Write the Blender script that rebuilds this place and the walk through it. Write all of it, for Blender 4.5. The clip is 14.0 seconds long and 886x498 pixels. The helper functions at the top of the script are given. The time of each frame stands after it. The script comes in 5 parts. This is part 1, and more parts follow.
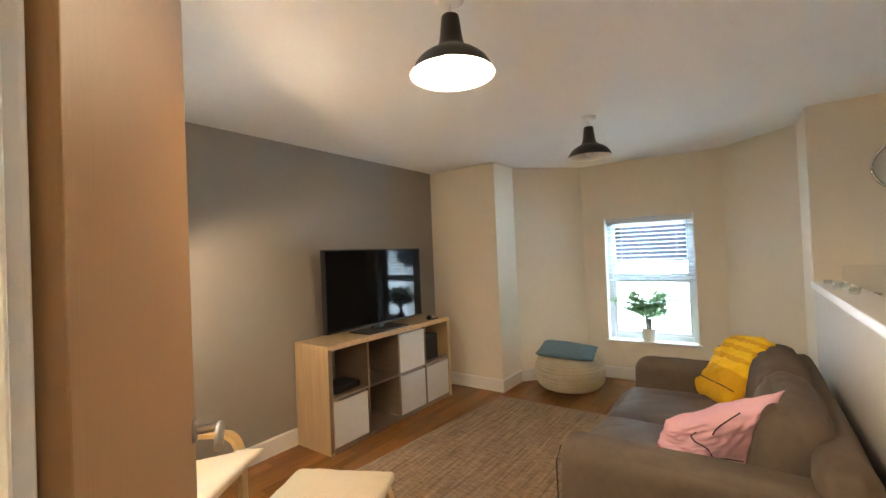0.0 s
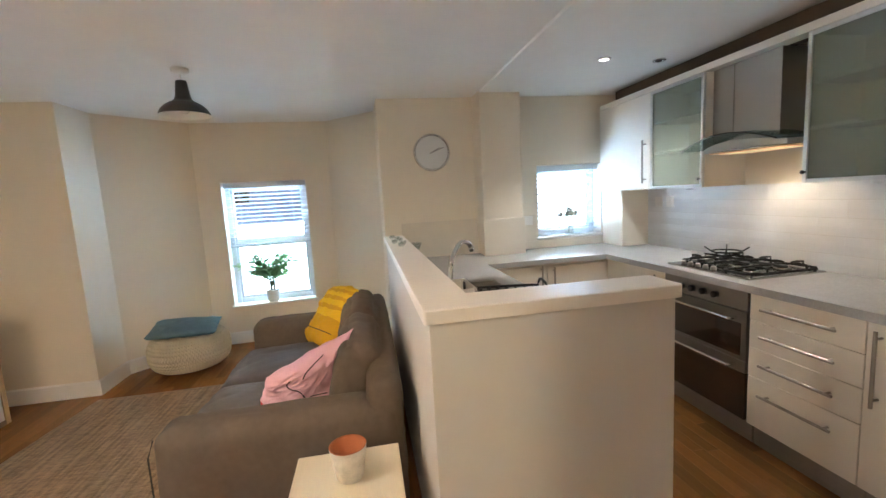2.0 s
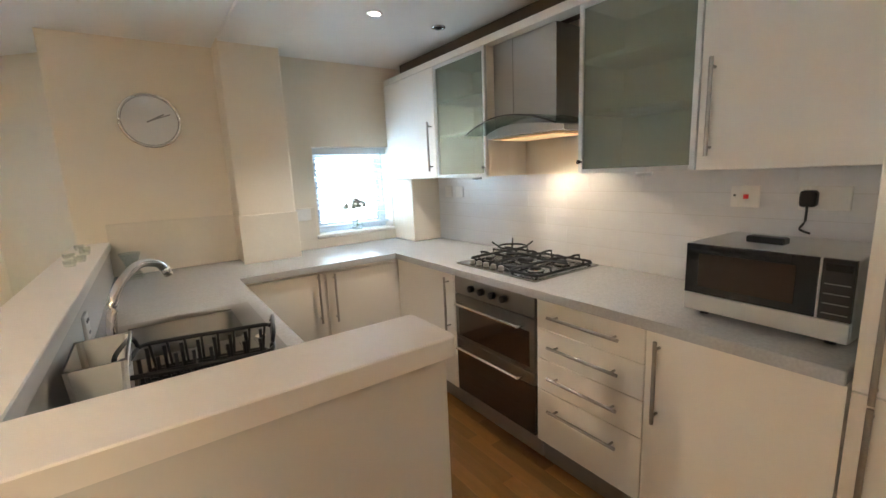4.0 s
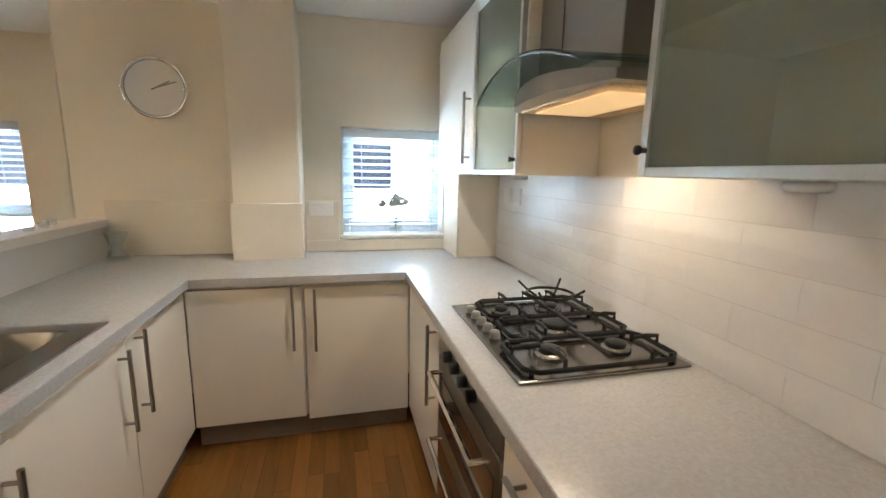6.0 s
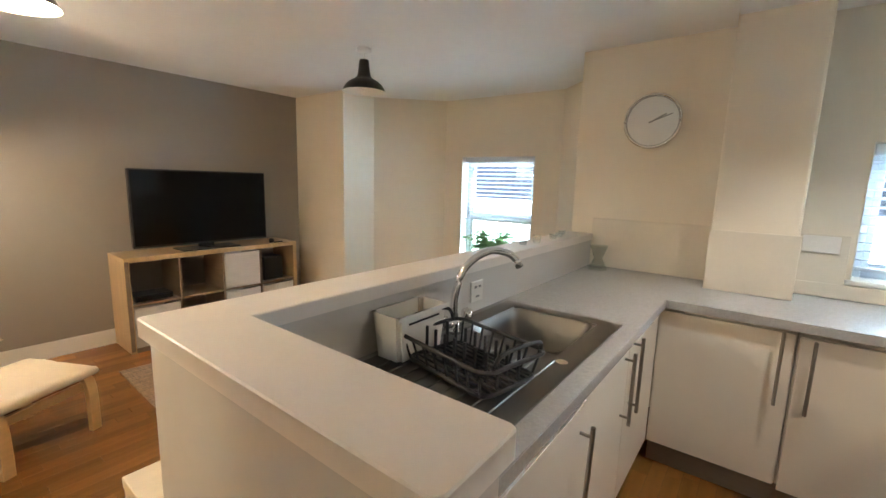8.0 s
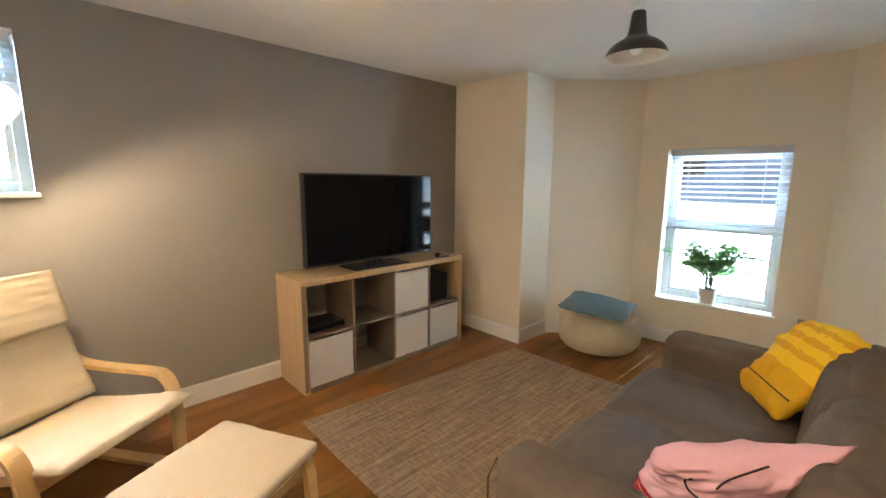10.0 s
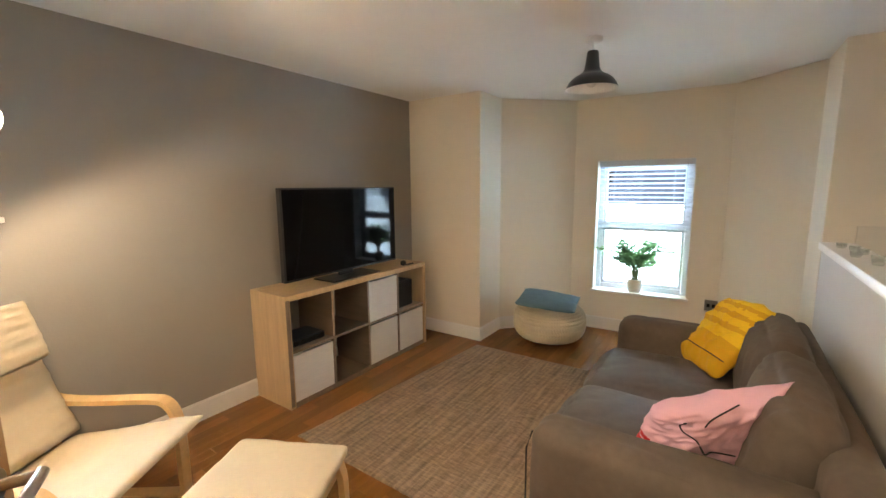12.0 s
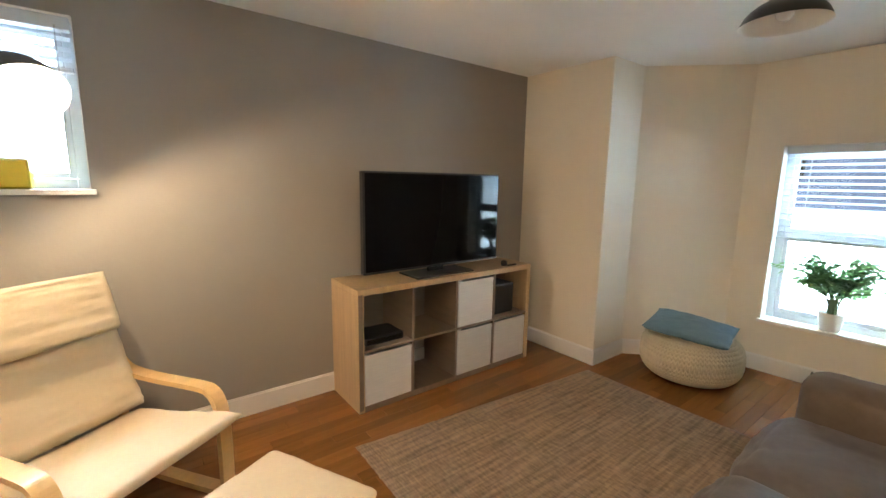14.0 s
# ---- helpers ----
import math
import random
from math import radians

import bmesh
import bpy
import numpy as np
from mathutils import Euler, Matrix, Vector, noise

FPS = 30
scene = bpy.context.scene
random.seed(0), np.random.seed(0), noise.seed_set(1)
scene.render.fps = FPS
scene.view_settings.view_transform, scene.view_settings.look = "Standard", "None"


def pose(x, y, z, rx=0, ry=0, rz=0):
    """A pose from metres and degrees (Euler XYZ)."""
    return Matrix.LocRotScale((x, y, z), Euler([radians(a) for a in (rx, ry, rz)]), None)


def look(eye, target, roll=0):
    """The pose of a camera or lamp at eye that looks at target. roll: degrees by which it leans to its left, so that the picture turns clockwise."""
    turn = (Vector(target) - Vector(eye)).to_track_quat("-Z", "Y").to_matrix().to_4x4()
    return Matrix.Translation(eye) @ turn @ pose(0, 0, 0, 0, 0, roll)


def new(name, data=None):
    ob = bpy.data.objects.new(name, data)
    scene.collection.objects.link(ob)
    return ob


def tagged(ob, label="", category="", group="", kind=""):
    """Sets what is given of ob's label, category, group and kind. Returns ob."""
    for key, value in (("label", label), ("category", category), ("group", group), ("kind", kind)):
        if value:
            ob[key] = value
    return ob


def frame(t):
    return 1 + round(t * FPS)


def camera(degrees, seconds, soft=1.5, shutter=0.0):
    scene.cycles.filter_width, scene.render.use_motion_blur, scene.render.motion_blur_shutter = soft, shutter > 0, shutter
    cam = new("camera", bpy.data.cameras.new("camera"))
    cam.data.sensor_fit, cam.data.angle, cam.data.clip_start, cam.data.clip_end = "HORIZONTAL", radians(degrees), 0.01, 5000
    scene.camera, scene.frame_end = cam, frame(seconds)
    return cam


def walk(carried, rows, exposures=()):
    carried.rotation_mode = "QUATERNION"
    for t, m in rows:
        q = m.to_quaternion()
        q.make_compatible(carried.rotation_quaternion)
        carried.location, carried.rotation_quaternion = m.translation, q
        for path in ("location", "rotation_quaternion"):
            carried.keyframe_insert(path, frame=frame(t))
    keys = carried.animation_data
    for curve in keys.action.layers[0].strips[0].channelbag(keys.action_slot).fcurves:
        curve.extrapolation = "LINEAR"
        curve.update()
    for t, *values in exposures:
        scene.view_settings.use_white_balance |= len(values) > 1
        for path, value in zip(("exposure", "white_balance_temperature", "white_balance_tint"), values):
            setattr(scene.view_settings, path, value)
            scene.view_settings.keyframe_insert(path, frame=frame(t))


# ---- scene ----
cam = camera(93.3, 14.0)
PATH = [
    (0, (0.2, 0.286, 1.381), (-0.973, 1.905, 1.409), -2.4),
    (0.5, (0.221, 0.371, 1.377), (-0.554, 2.214, 1.401), -2.7),
    (1, (0.259, 0.385, 1.387), (-0.101, 2.352, 1.341), -3.1),
    (1.5, (0.321, 0.356, 1.401), (0.338, 2.35, 1.243), -3.4),
    (2, (0.404, 0.305, 1.424), (0.752, 2.259, 1.175), -3.3),
    (2.5, (0.403, 0.334, 1.425), (1.019, 2.211, 1.116), -3.0),
    (3, (0.491, 0.464, 1.405), (1.339, 2.243, 1.065), -2.7),
    (3.5, (0.671, 0.673, 1.417), (1.732, 2.333, 1.072), -2.6),
    (3.7, (0.765, 0.736, 1.421), (1.891, 2.35, 1.065), -2.6),
    (5.8, (1.905, 1.297, 1.378), (2.652, 3.13, 1.026), 0.7),
    (6, (1.968, 1.308, 1.386), (2.447, 3.217, 1.032), 1.2),
    (6.5, (2.016, 1.262, 1.399), (1.837, 3.222, 1.042), 1.1),
    (7, (1.925, 1.208, 1.409), (1.297, 3.077, 1.073), 1.5),
    (7.5, (1.82, 1.185, 1.412), (0.866, 2.914, 1.092), 1.3),
    (8, (1.615, 1.173, 1.413), (0.416, 2.743, 1.098), 1.6),
    (8.5, (1.298, 1.178, 1.398), (-0.077, 2.595, 1.075), 1.5),
    (9, (0.926, 1.197, 1.423), (-0.546, 2.509, 1.09), 1.0),
    (9.2, (0.757, 1.169, 1.395), (-0.728, 2.469, 1.072), 0.7),
    (11.3, (0.014, 0.787, 1.443), (-1.174, 2.367, 1.139), -0.4),
    (11.5, (0.037, 0.725, 1.441), (-1.123, 2.327, 1.143), -0.5),
    (12, (0.076, 0.624, 1.457), (-1.043, 2.256, 1.16), -0.5),
    (12.5, (0.068, 0.615, 1.456), (-1.055, 2.242, 1.155), -0.3),
    (13, (0.004, 0.747, 1.452), (-1.167, 2.338, 1.141), -0.1),
    (13.5, (-0.021, 0.956, 1.413), (-1.299, 2.461, 1.098), 0.1),
    (14, (-0.06, 1.148, 1.4), (-1.629, 2.346, 1.08), 0.9),
]
BALANCE = [(0, 0.82, 6450, 10), (0.5, 0.84, 6300, 10), (1, 0.84, 5950, 10), (1.5, 0.86, 5800, 10), (2, 0.84, 5850, 10), (2.5, 0.84, 6050, 10), (3.5, 0.88, 6150, 10),
           (6, 0.82, 6450, 10), (7, 0.84, 6200, 10), (8, 0.90, 6300, 10), (9, 0.86, 6250, 10), (11.5, 0.84, 6250, 10), (14, 0.84, 6250, 10)]
walk(cam, [(t, look(eye, target, roll)) for t, eye, target, roll in PATH], BALANCE)

# ---- world and lights ----
world = bpy.data.worlds.new("overcast_sky")
scene.world = world
world.use_nodes = True
wn = world.node_tree.nodes
sky = wn.new("ShaderNodeTexSky")
sky.sky_type, sky.sun_disc = "NISHITA", False
sky.sun_elevation, sky.sun_rotation = radians(42), radians(200)
world.node_tree.links.new(sky.outputs[0], wn["Background"].inputs[0])
wn["Background"].inputs[1].default_value = 0.12


def lamp(name, kind, m, energy, colour, **more):
    data = bpy.data.lights.new(name, kind)
    data.energy, data.color = energy, colour
    if kind == "AREA":
        data.shape, data.size, data.size_y = "RECTANGLE", more["w"], more["h"]
    elif kind == "SPOT":
        data.spot_size, data.spot_blend, data.shadow_soft_size = radians(more["deg"]), 0.6, more["r"]
    elif kind == "SUN":
        data.angle = radians(more["deg"])
    else:
        data.shadow_soft_size = more["r"]
    ob = new(name, data)
    ob.matrix_world = m
    return ob


DAY = (0.64, 0.83, 1.0)
COOL = (0.56, 0.79, 1.0)
WARM = (1.0, 0.735, 0.47)
lamp("sun", "SUN", look((4, -3, 6), (2, 2, 0)), 0.5, (1.0, 0.95, 0.88), deg=12)
lamp("daylight_living", "AREA", look((-0.25, 6.3, 3.1), (-0.62, 4.7, 0.9)), 560, DAY, w=2.4, h=1.4)
lamp("daylight_street", "AREA", look((1.15, 6.1, 0.55), (-0.60, 4.95, 1.05)), 125, DAY, w=1.5, h=1.5)
lamp("daylight_kitchen", "AREA", look((2.31, 5.6, 3.0), (2.31, 3.9, 1.0)), 1000, COOL, w=1.8, h=1.3)
lamp("daylight_kitchen_street", "AREA", look((1.30, 5.05, 0.60), (2.32, 4.05, 1.30)), 160, COOL, w=1.0, h=1.1)
lamp("daylight_west", "AREA", look((-3.8, 0.74, 3.3), (-2.4, 0.74, 1.5)), 240, DAY, w=1.2, h=1.0)
lamp("pendant_bulb", "POINT", pose(-0.60, 1.49, 2.045), 28, WARM, r=0.035)
lamp("reading_bulb", "POINT", pose(-2.165, 0.885, 1.665), 27, WARM, r=0.02)
lamp("downlight_beam", "SPOT", look((2.06, 3.0, 2.262), (2.06, 3.0, 0)), 32, (1.0, 0.92, 0.82), deg=110, r=0.03)
# assumed hall lamp, out of view, added to brighten surfaces facing the doorway
lamp("hall_bulb", "POINT", pose(0.28, -0.62, 2.10), 4.5, (1.0, 0.80, 0.60), r=0.06)
lamp("hood_light", "SPOT", look((2.685, 2.41, 1.572), (2.45, 2.15, 0)), 7, (1.0, 0.78, 0.54), deg=150, r=0.02)

# ---- materials ----


def mat(name, colour, rough=0.6, metal=0.0, vary=0.08, scale=6.0, bump=0.0, bscale=120.0, stretch=(1, 1, 1), ior=1.45,
        transmission=0.0, emit=0.0, coat=0.0, random_hue=0.0, weave=None, fine=0.45):
    m = bpy.data.materials.new(name)
    m.use_nodes = True
    nt = m.node_tree
    b = nt.nodes["Principled BSDF"]
    b.inputs["Base Color"].default_value = (*colour, 1)
    b.inputs["Roughness"].default_value, b.inputs["Metallic"].default_value = rough, metal
    b.inputs["IOR"].default_value, b.inputs["Transmission Weight"].default_value = ior, transmission
    b.inputs["Coat Weight"].default_value = coat
    if emit:
        b.inputs["Emission Color"].default_value = (*colour, 1)
        b.inputs["Emission Strength"].default_value = emit
    tc, mp = nt.nodes.new("ShaderNodeTexCoord"), nt.nodes.new("ShaderNodeMapping")
    mp.inputs["Scale"].default_value = stretch
    nt.links.new(tc.outputs["Object"], mp.inputs[0])
    if vary:
        n1, n2 = nt.nodes.new("ShaderNodeTexNoise"), nt.nodes.new("ShaderNodeTexNoise")
        n1.inputs["Scale"].default_value, n2.inputs["Scale"].default_value = scale, scale * 9
        n1.inputs["Detail"].default_value, n2.inputs["Detail"].default_value = 4, 3
        add = nt.nodes.new("ShaderNodeMath")
        add.operation = "MULTIPLY_ADD"
        add.inputs[1].default_value = fine
        mp2 = mp
        if weave:
            mp2 = nt.nodes.new("ShaderNodeMapping")
            mp2.inputs["Scale"].default_value = weave
            nt.links.new(tc.outputs["Object"], mp2.inputs[0])
        nt.links.new(mp.outputs[0], n1.inputs[0]), nt.links.new(mp2.outputs[0], n2.inputs[0])
        nt.links.new(n2.outputs[0], add.inputs[0]), nt.links.new(n1.outputs[0], add.inputs[2])
        val = add.outputs[0]
        if random_hue:
            info, add2 = nt.nodes.new("ShaderNodeObjectInfo"), nt.nodes.new("ShaderNodeMath")
            add2.operation = "MULTIPLY_ADD"
            add2.inputs[1].default_value = random_hue
            isl, mix = nt.nodes.new("ShaderNodeNewGeometry"), nt.nodes.new("ShaderNodeMath")
            mix.operation = "ADD"
            nt.links.new(info.outputs["Random"], mix.inputs[0]), nt.links.new(isl.outputs["Random Per Island"], mix.inputs[1])
            fr = nt.nodes.new("ShaderNodeMath")
            fr.operation = "FRACT"
            nt.links.new(mix.outputs[0], fr.inputs[0])
            nt.links.new(fr.outputs[0], add2.inputs[0]), nt.links.new(val, add2.inputs[2])
            val = add2.outputs[0]
        rng = nt.nodes.new("ShaderNodeMapRange")
        rng.inputs["From Min"].default_value, rng.inputs["From Max"].default_value = 0.5 * (1 + fine) - 0.325, 0.5 * (1 + fine) + 0.325 + random_hue
        rng.inputs["To Min"].default_value, rng.inputs["To Max"].default_value = 1 - vary, 1 + vary
        nt.links.new(val, rng.inputs["Value"])
        mul = nt.nodes.new("ShaderNodeMix")
        mul.data_type, mul.blend_type = "RGBA", "MULTIPLY"
        mul.inputs[0].default_value = 1
        mul.inputs[6].default_value = (*colour, 1)
        nt.links.new(rng.outputs[0], mul.inputs[7])
        nt.links.new(mul.outputs[2], b.inputs["Base Color"])
        rr = nt.nodes.new("ShaderNodeMapRange")
        rr.inputs["To Min"].default_value, rr.inputs["To Max"].default_value = max(0.02, rough * 0.85), min(1, rough * 1.15)
        nt.links.new(n1.outputs[0], rr.inputs["Value"]), nt.links.new(rr.outputs[0], b.inputs["Roughness"])
    if bump:
        n3, bp = nt.nodes.new("ShaderNodeTexNoise"), nt.nodes.new("ShaderNodeBump")
        n3.inputs["Scale"].default_value, n3.inputs["Detail"].default_value = bscale, 5
        bp.inputs["Strength"].default_value, bp.inputs["Distance"].default_value = bump, 0.004
        nt.links.new(mp.outputs[0], n3.inputs[0]), nt.links.new(n3.outputs[0], bp.inputs["Height"])
        nt.links.new(bp.outputs[0], b.inputs["Normal"])
    return m


CREAM = mat("cream_wall_paint", (0.78, 0.71, 0.592), 0.75, vary=0.03, scale=1.3, bump=0.15, bscale=60)
TAUPE = mat("taupe_wall_paint", (0.310, 0.285, 0.254), 0.7, vary=0.04, scale=1.1, bump=0.15, bscale=60)
WHITE = mat("white_ceiling_paint", (0.86, 0.85, 0.825), 0.85, vary=0.03, scale=1.0, bump=0.1, bscale=70)
GLOSSWHITE = mat("white_gloss_paint", (0.80, 0.78, 0.74), 0.35, vary=0.03, scale=3)
# White frames tinted blue-grey: their shade against the daylight is in the colour.
UPVC = mat("shade_blue_window_plastic", (0.66, 0.71, 0.76), 0.3, vary=0.02, scale=3)
TILE = mat("white_wall_tile", (0.68, 0.67, 0.66), 0.34, vary=0.03, scale=7, bump=0.22, bscale=14)
CREAMTILE = mat("painted_splashback", (0.70, 0.64, 0.54), 0.35, vary=0.04, scale=5, bump=0.25, bscale=14)
GROUT = mat("pale_grout", (0.60, 0.58, 0.55), 0.9, vary=0.05)
UNIT = mat("cream_cabinet_laminate", (0.80, 0.75, 0.665), 0.32, vary=0.02, scale=2.0, bump=0.03, bscale=200)
UNITGLOSS = mat("white_gloss_laminate", (0.83, 0.80, 0.74), 0.16, vary=0.02, scale=2.0)
WORKTOP = mat("grey_speckled_laminate", (0.43, 0.427, 0.42), 0.25, vary=0.12, scale=110, bump=0.08, bscale=300)
LEDGE = mat("pale_grey_ledge_laminate", (0.85, 0.80, 0.75), 0.36, vary=0.03, scale=5)
HALFWALL = mat("half_wall_paint", (0.66, 0.635, 0.605), 0.7, vary=0.03, scale=1.5, bump=0.15, bscale=60)
PLINTH = mat("brushed_grey_plinth", (0.30, 0.27, 0.24), 0.45, 0.3, vary=0.08, scale=4, stretch=(1, 1, 20))
STEEL = mat("brushed_steel", (0.50, 0.48, 0.45), 0.30, 1.0, vary=0.04, scale=2, stretch=(12, 12, 1))
CHIMNEY = mat("dull_brushed_steel", (0.42, 0.40, 0.375), 0.34, 1.0, vary=0.015, scale=2, stretch=(12, 12, 1))
# Steel darkened for the hob: the shadow lying over it is in the colour.
HOBSTEEL = mat("shaded_hob_steel", (0.30, 0.29, 0.275), 0.26, 1.0, vary=0.08, scale=5)
SINKSTEEL = mat("satin_sink_steel", (0.19, 0.182, 0.172), 0.36, 1.0, vary=0.05, scale=3)
NICKEL = mat("brushed_nickel", (0.36, 0.33, 0.29), 0.35, 1.0, vary=0.05, scale=30)
CHROME = mat("chrome", (0.82, 0.82, 0.82), 0.07, 1.0, vary=0.0)
ALU = mat("satin_aluminium", (0.66, 0.67, 0.66), 0.35, 0.85, vary=0.04, scale=20)
IRON = mat("black_cast_iron", (0.008, 0.008, 0.008), 0.68, vary=0.2, scale=40, bump=0.3, bscale=250)
BLACK = mat("black_plastic", (0.016, 0.016, 0.018), 0.35, vary=0.1, scale=15)
BLACKGLASS = mat("black_glass", (0.008, 0.009, 0.010), 0.06, vary=0.0, coat=0.3)
SCREEN = mat("television_screen", (0.003, 0.003, 0.004), 0.05, vary=0.0, ior=1.20)
OVENSTEEL = mat("dark_brushed_steel", (0.26, 0.245, 0.225), 0.34, 1.0, vary=0.05, scale=2, stretch=(1, 1, 12))
FILLER = mat("dark_brown_board", (0.10, 0.073, 0.05), 0.7, vary=0.12, scale=5)
OVENGLASS = mat("dark_oven_glass", (0.030, 0.018, 0.012), 0.08, vary=0.0, coat=0.4)
RUBBER = mat("dark_wire_coating", (0.012, 0.013, 0.016), 0.4, vary=0.1, scale=30)
GLASS = mat("clear_glass", (0.95, 0.98, 0.97), 0.0, vary=0.0, transmission=1.0)
OAKPALE = mat("pale_oak_veneer", (0.52, 0.37, 0.21), 0.45, vary=0.16, scale=5, stretch=(6, 6, 0.6), bump=0.1, bscale=30)
# The pale oak darkened: the compartments' shade is put into its colour.
OAKSHADED = mat("shaded_oak_veneer", (0.22, 0.165, 0.12), 0.5, vary=0.16, scale=5, stretch=(6, 0.8, 6), bump=0.1, bscale=30)
BIRCH = mat("birch_bentwood", (0.66, 0.43, 0.19), 0.35, vary=0.10, scale=6, stretch=(1, 6, 6))
DOORWOOD = mat("oak_door_veneer", (0.30, 0.168, 0.074), 0.36, vary=0.14, scale=4, stretch=(7, 7, 0.5), bump=0.08, bscale=25)
FLOORWOOD = mat("oak_floor", (0.222, 0.098, 0.025), 0.24, vary=0.40, scale=4, stretch=(9, 0.9, 1), bump=0.06, bscale=20, random_hue=0.9)
GAP = mat("dark_floor_joint", (0.05, 0.03, 0.016), 0.8, vary=0.1)
SOFA = mat("taupe_microfibre", (0.108, 0.082, 0.062), 0.85, vary=0.26, scale=3.5, bump=0.25, bscale=220)
SOFASEAT = mat("taupe_microfibre_seat", (0.102, 0.083, 0.072), 0.52, vary=0.26, scale=3.5, bump=0.25, bscale=220)
PIPING = mat("dark_piping", (0.03, 0.026, 0.024), 0.8, vary=0.1)
CANVAS = mat("natural_cotton_canvas", (0.60, 0.495, 0.335), 0.85, vary=0.06, scale=5, bump=0.3, bscale=350)
YELLOW = mat("yellow_cotton", (0.84, 0.55, 0.012), 0.85, vary=0.08, scale=6, bump=0.3, bscale=300)
OCHRE = mat("ochre_cotton", (0.68, 0.37, 0.008), 0.85, vary=0.06, scale=6, bump=0.3, bscale=300)
PINK = mat("pink_cotton", (0.70, 0.40, 0.47), 0.85, vary=0.06, scale=5, bump=0.3, bscale=300)
RED = mat("red_cotton", (0.60, 0.035, 0.045), 0.85, vary=0.06, scale=6)
BLUE = mat("blue_grey_cotton", (0.115, 0.19, 0.235), 0.85, vary=0.12, scale=6, bump=0.3, bscale=300)
KNIT = mat("cream_knitted_cotton", (0.60, 0.53, 0.40), 0.9, vary=0.14, scale=8, bump=0.4, bscale=160)
JUTE = mat("woven_jute", (0.30, 0.21, 0.137), 0.95, vary=0.55, scale=3.2, stretch=(14, 0.9, 1), bump=0.9, bscale=60, weave=(0.8, 3.0, 1), fine=0.7)
LINEN = mat("white_woven_box", (0.74, 0.72, 0.69), 0.8, vary=0.07, scale=8, stretch=(1, 1, 14), bump=0.3, bscale=200)
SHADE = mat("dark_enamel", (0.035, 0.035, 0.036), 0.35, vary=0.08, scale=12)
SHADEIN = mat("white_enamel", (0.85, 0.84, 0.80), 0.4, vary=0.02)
BULB = mat("lit_bulb", (1.0, 0.80, 0.50), 0.3, vary=0.0, emit=30)
BULBOFF = mat("opal_bulb", (0.85, 0.84, 0.80), 0.25, vary=0.0)
SPOTLIT = mat("lit_downlight", (1.0, 0.92, 0.80), 0.3, vary=0.0, emit=14)
# Hood underside: lamplight put in as a faint glow and an orange filter tint.
HOODGLOW = mat("hood_underside_glow", (1.0, 0.66, 0.32), 0.3, vary=0.0, emit=0.34)
FILTER = mat("lamp_tinted_filter", (0.80, 0.60, 0.34), 0.38, 0.7, vary=0.15, scale=6, stretch=(1, 12, 1))
CLOCKFACE = mat("silver_clock_face", (0.72, 0.73, 0.72), 0.35, 0.1, vary=0.03)
GREYHAND = mat("grey_hand", (0.25, 0.25, 0.25), 0.4, vary=0.0)
TERRA = mat("terracotta", (0.42, 0.14, 0.055), 0.8, vary=0.12, scale=20)
WHITEWASH = mat("whitewashed_clay", (0.66, 0.62, 0.56), 0.8, vary=0.25, scale=22)
POTWHITE = mat("white_ceramic", (0.75, 0.74, 0.70), 0.35, vary=0.03)
POTYELLOW = mat("yellow_ceramic", (0.62, 0.50, 0.055), 0.4, vary=0.06)
SOIL = mat("potting_soil", (0.03, 0.02, 0.012), 0.95, vary=0.3, scale=40)
LEAF = mat("palm_leaf", (0.11, 0.22, 0.09), 0.5, vary=0.3, scale=15)


def mixed(m, kind, share, colour):
    """Mix a second shader into a material."""
    nt = m.node_tree
    out, b = nt.nodes["Material Output"], nt.nodes["Principled BSDF"]
    other, mix = nt.nodes.new(kind), nt.nodes.new("ShaderNodeMixShader")
    other.inputs["Color"].default_value = (*colour, 1)
    mix.inputs[0].default_value = share
    nt.links.new(b.outputs[0], mix.inputs[1]), nt.links.new(other.outputs[0], mix.inputs[2]), nt.links.new(mix.outputs[0], out.inputs[0])
    return m


GREENGLASS = mixed(mat("hood_glass", (0.15, 0.19, 0.19), 0.05, vary=0.0), "ShaderNodeBsdfTransparent", 0.72, (0.78, 0.88, 0.88))
mixed(LEAF, "ShaderNodeBsdfTranslucent", 0.6, (0.36, 0.54, 0.26))
THINGLASS = mixed(mat("thin_clear_glass", (0.70, 0.74, 0.74), 0.03, vary=0.0), "ShaderNodeBsdfTransparent", 0.83, (0.97, 0.99, 0.98))
FROST = mixed(mat("frosted_green_glass", (0.33, 0.37, 0.325), 0.30, vary=0.03, scale=3), "ShaderNodeBsdfTransparent", 0.58, (0.84, 0.89, 0.82))
STEM = mat("green_stem", (0.10, 0.14, 0.05), 0.6, vary=0.2, scale=20)
PETAL = mat("pale_petals", (0.55, 0.55, 0.46), 0.7, vary=0.15, scale=20)
PLASTIC = mat("white_plastic", (0.78, 0.76, 0.72), 0.4, vary=0.03)
# White slats with the same bluish window shade put into the colour.
SLAT = mat("shade_blue_blind_slat", (0.66, 0.71, 0.76), 0.45, vary=0.02)
LACK = mat("pale_birch_tabletop", (0.74, 0.66, 0.52), 0.4, vary=0.05, scale=4, stretch=(6, 1, 1))
# Emissive panels: their bluish glow stands in for street and sky light.
SKYWALL = mat("glowing_backdrop", (0.74, 0.88, 1.0), 0.8, vary=0.03, scale=0.5, emit=11.0)
# The house opposite stands in shade; that darkness is put into this colour.
SHADEDHOUSE = mat("shaded_facade", (0.045, 0.05, 0.075), 0.8, vary=0.2, scale=1.5)
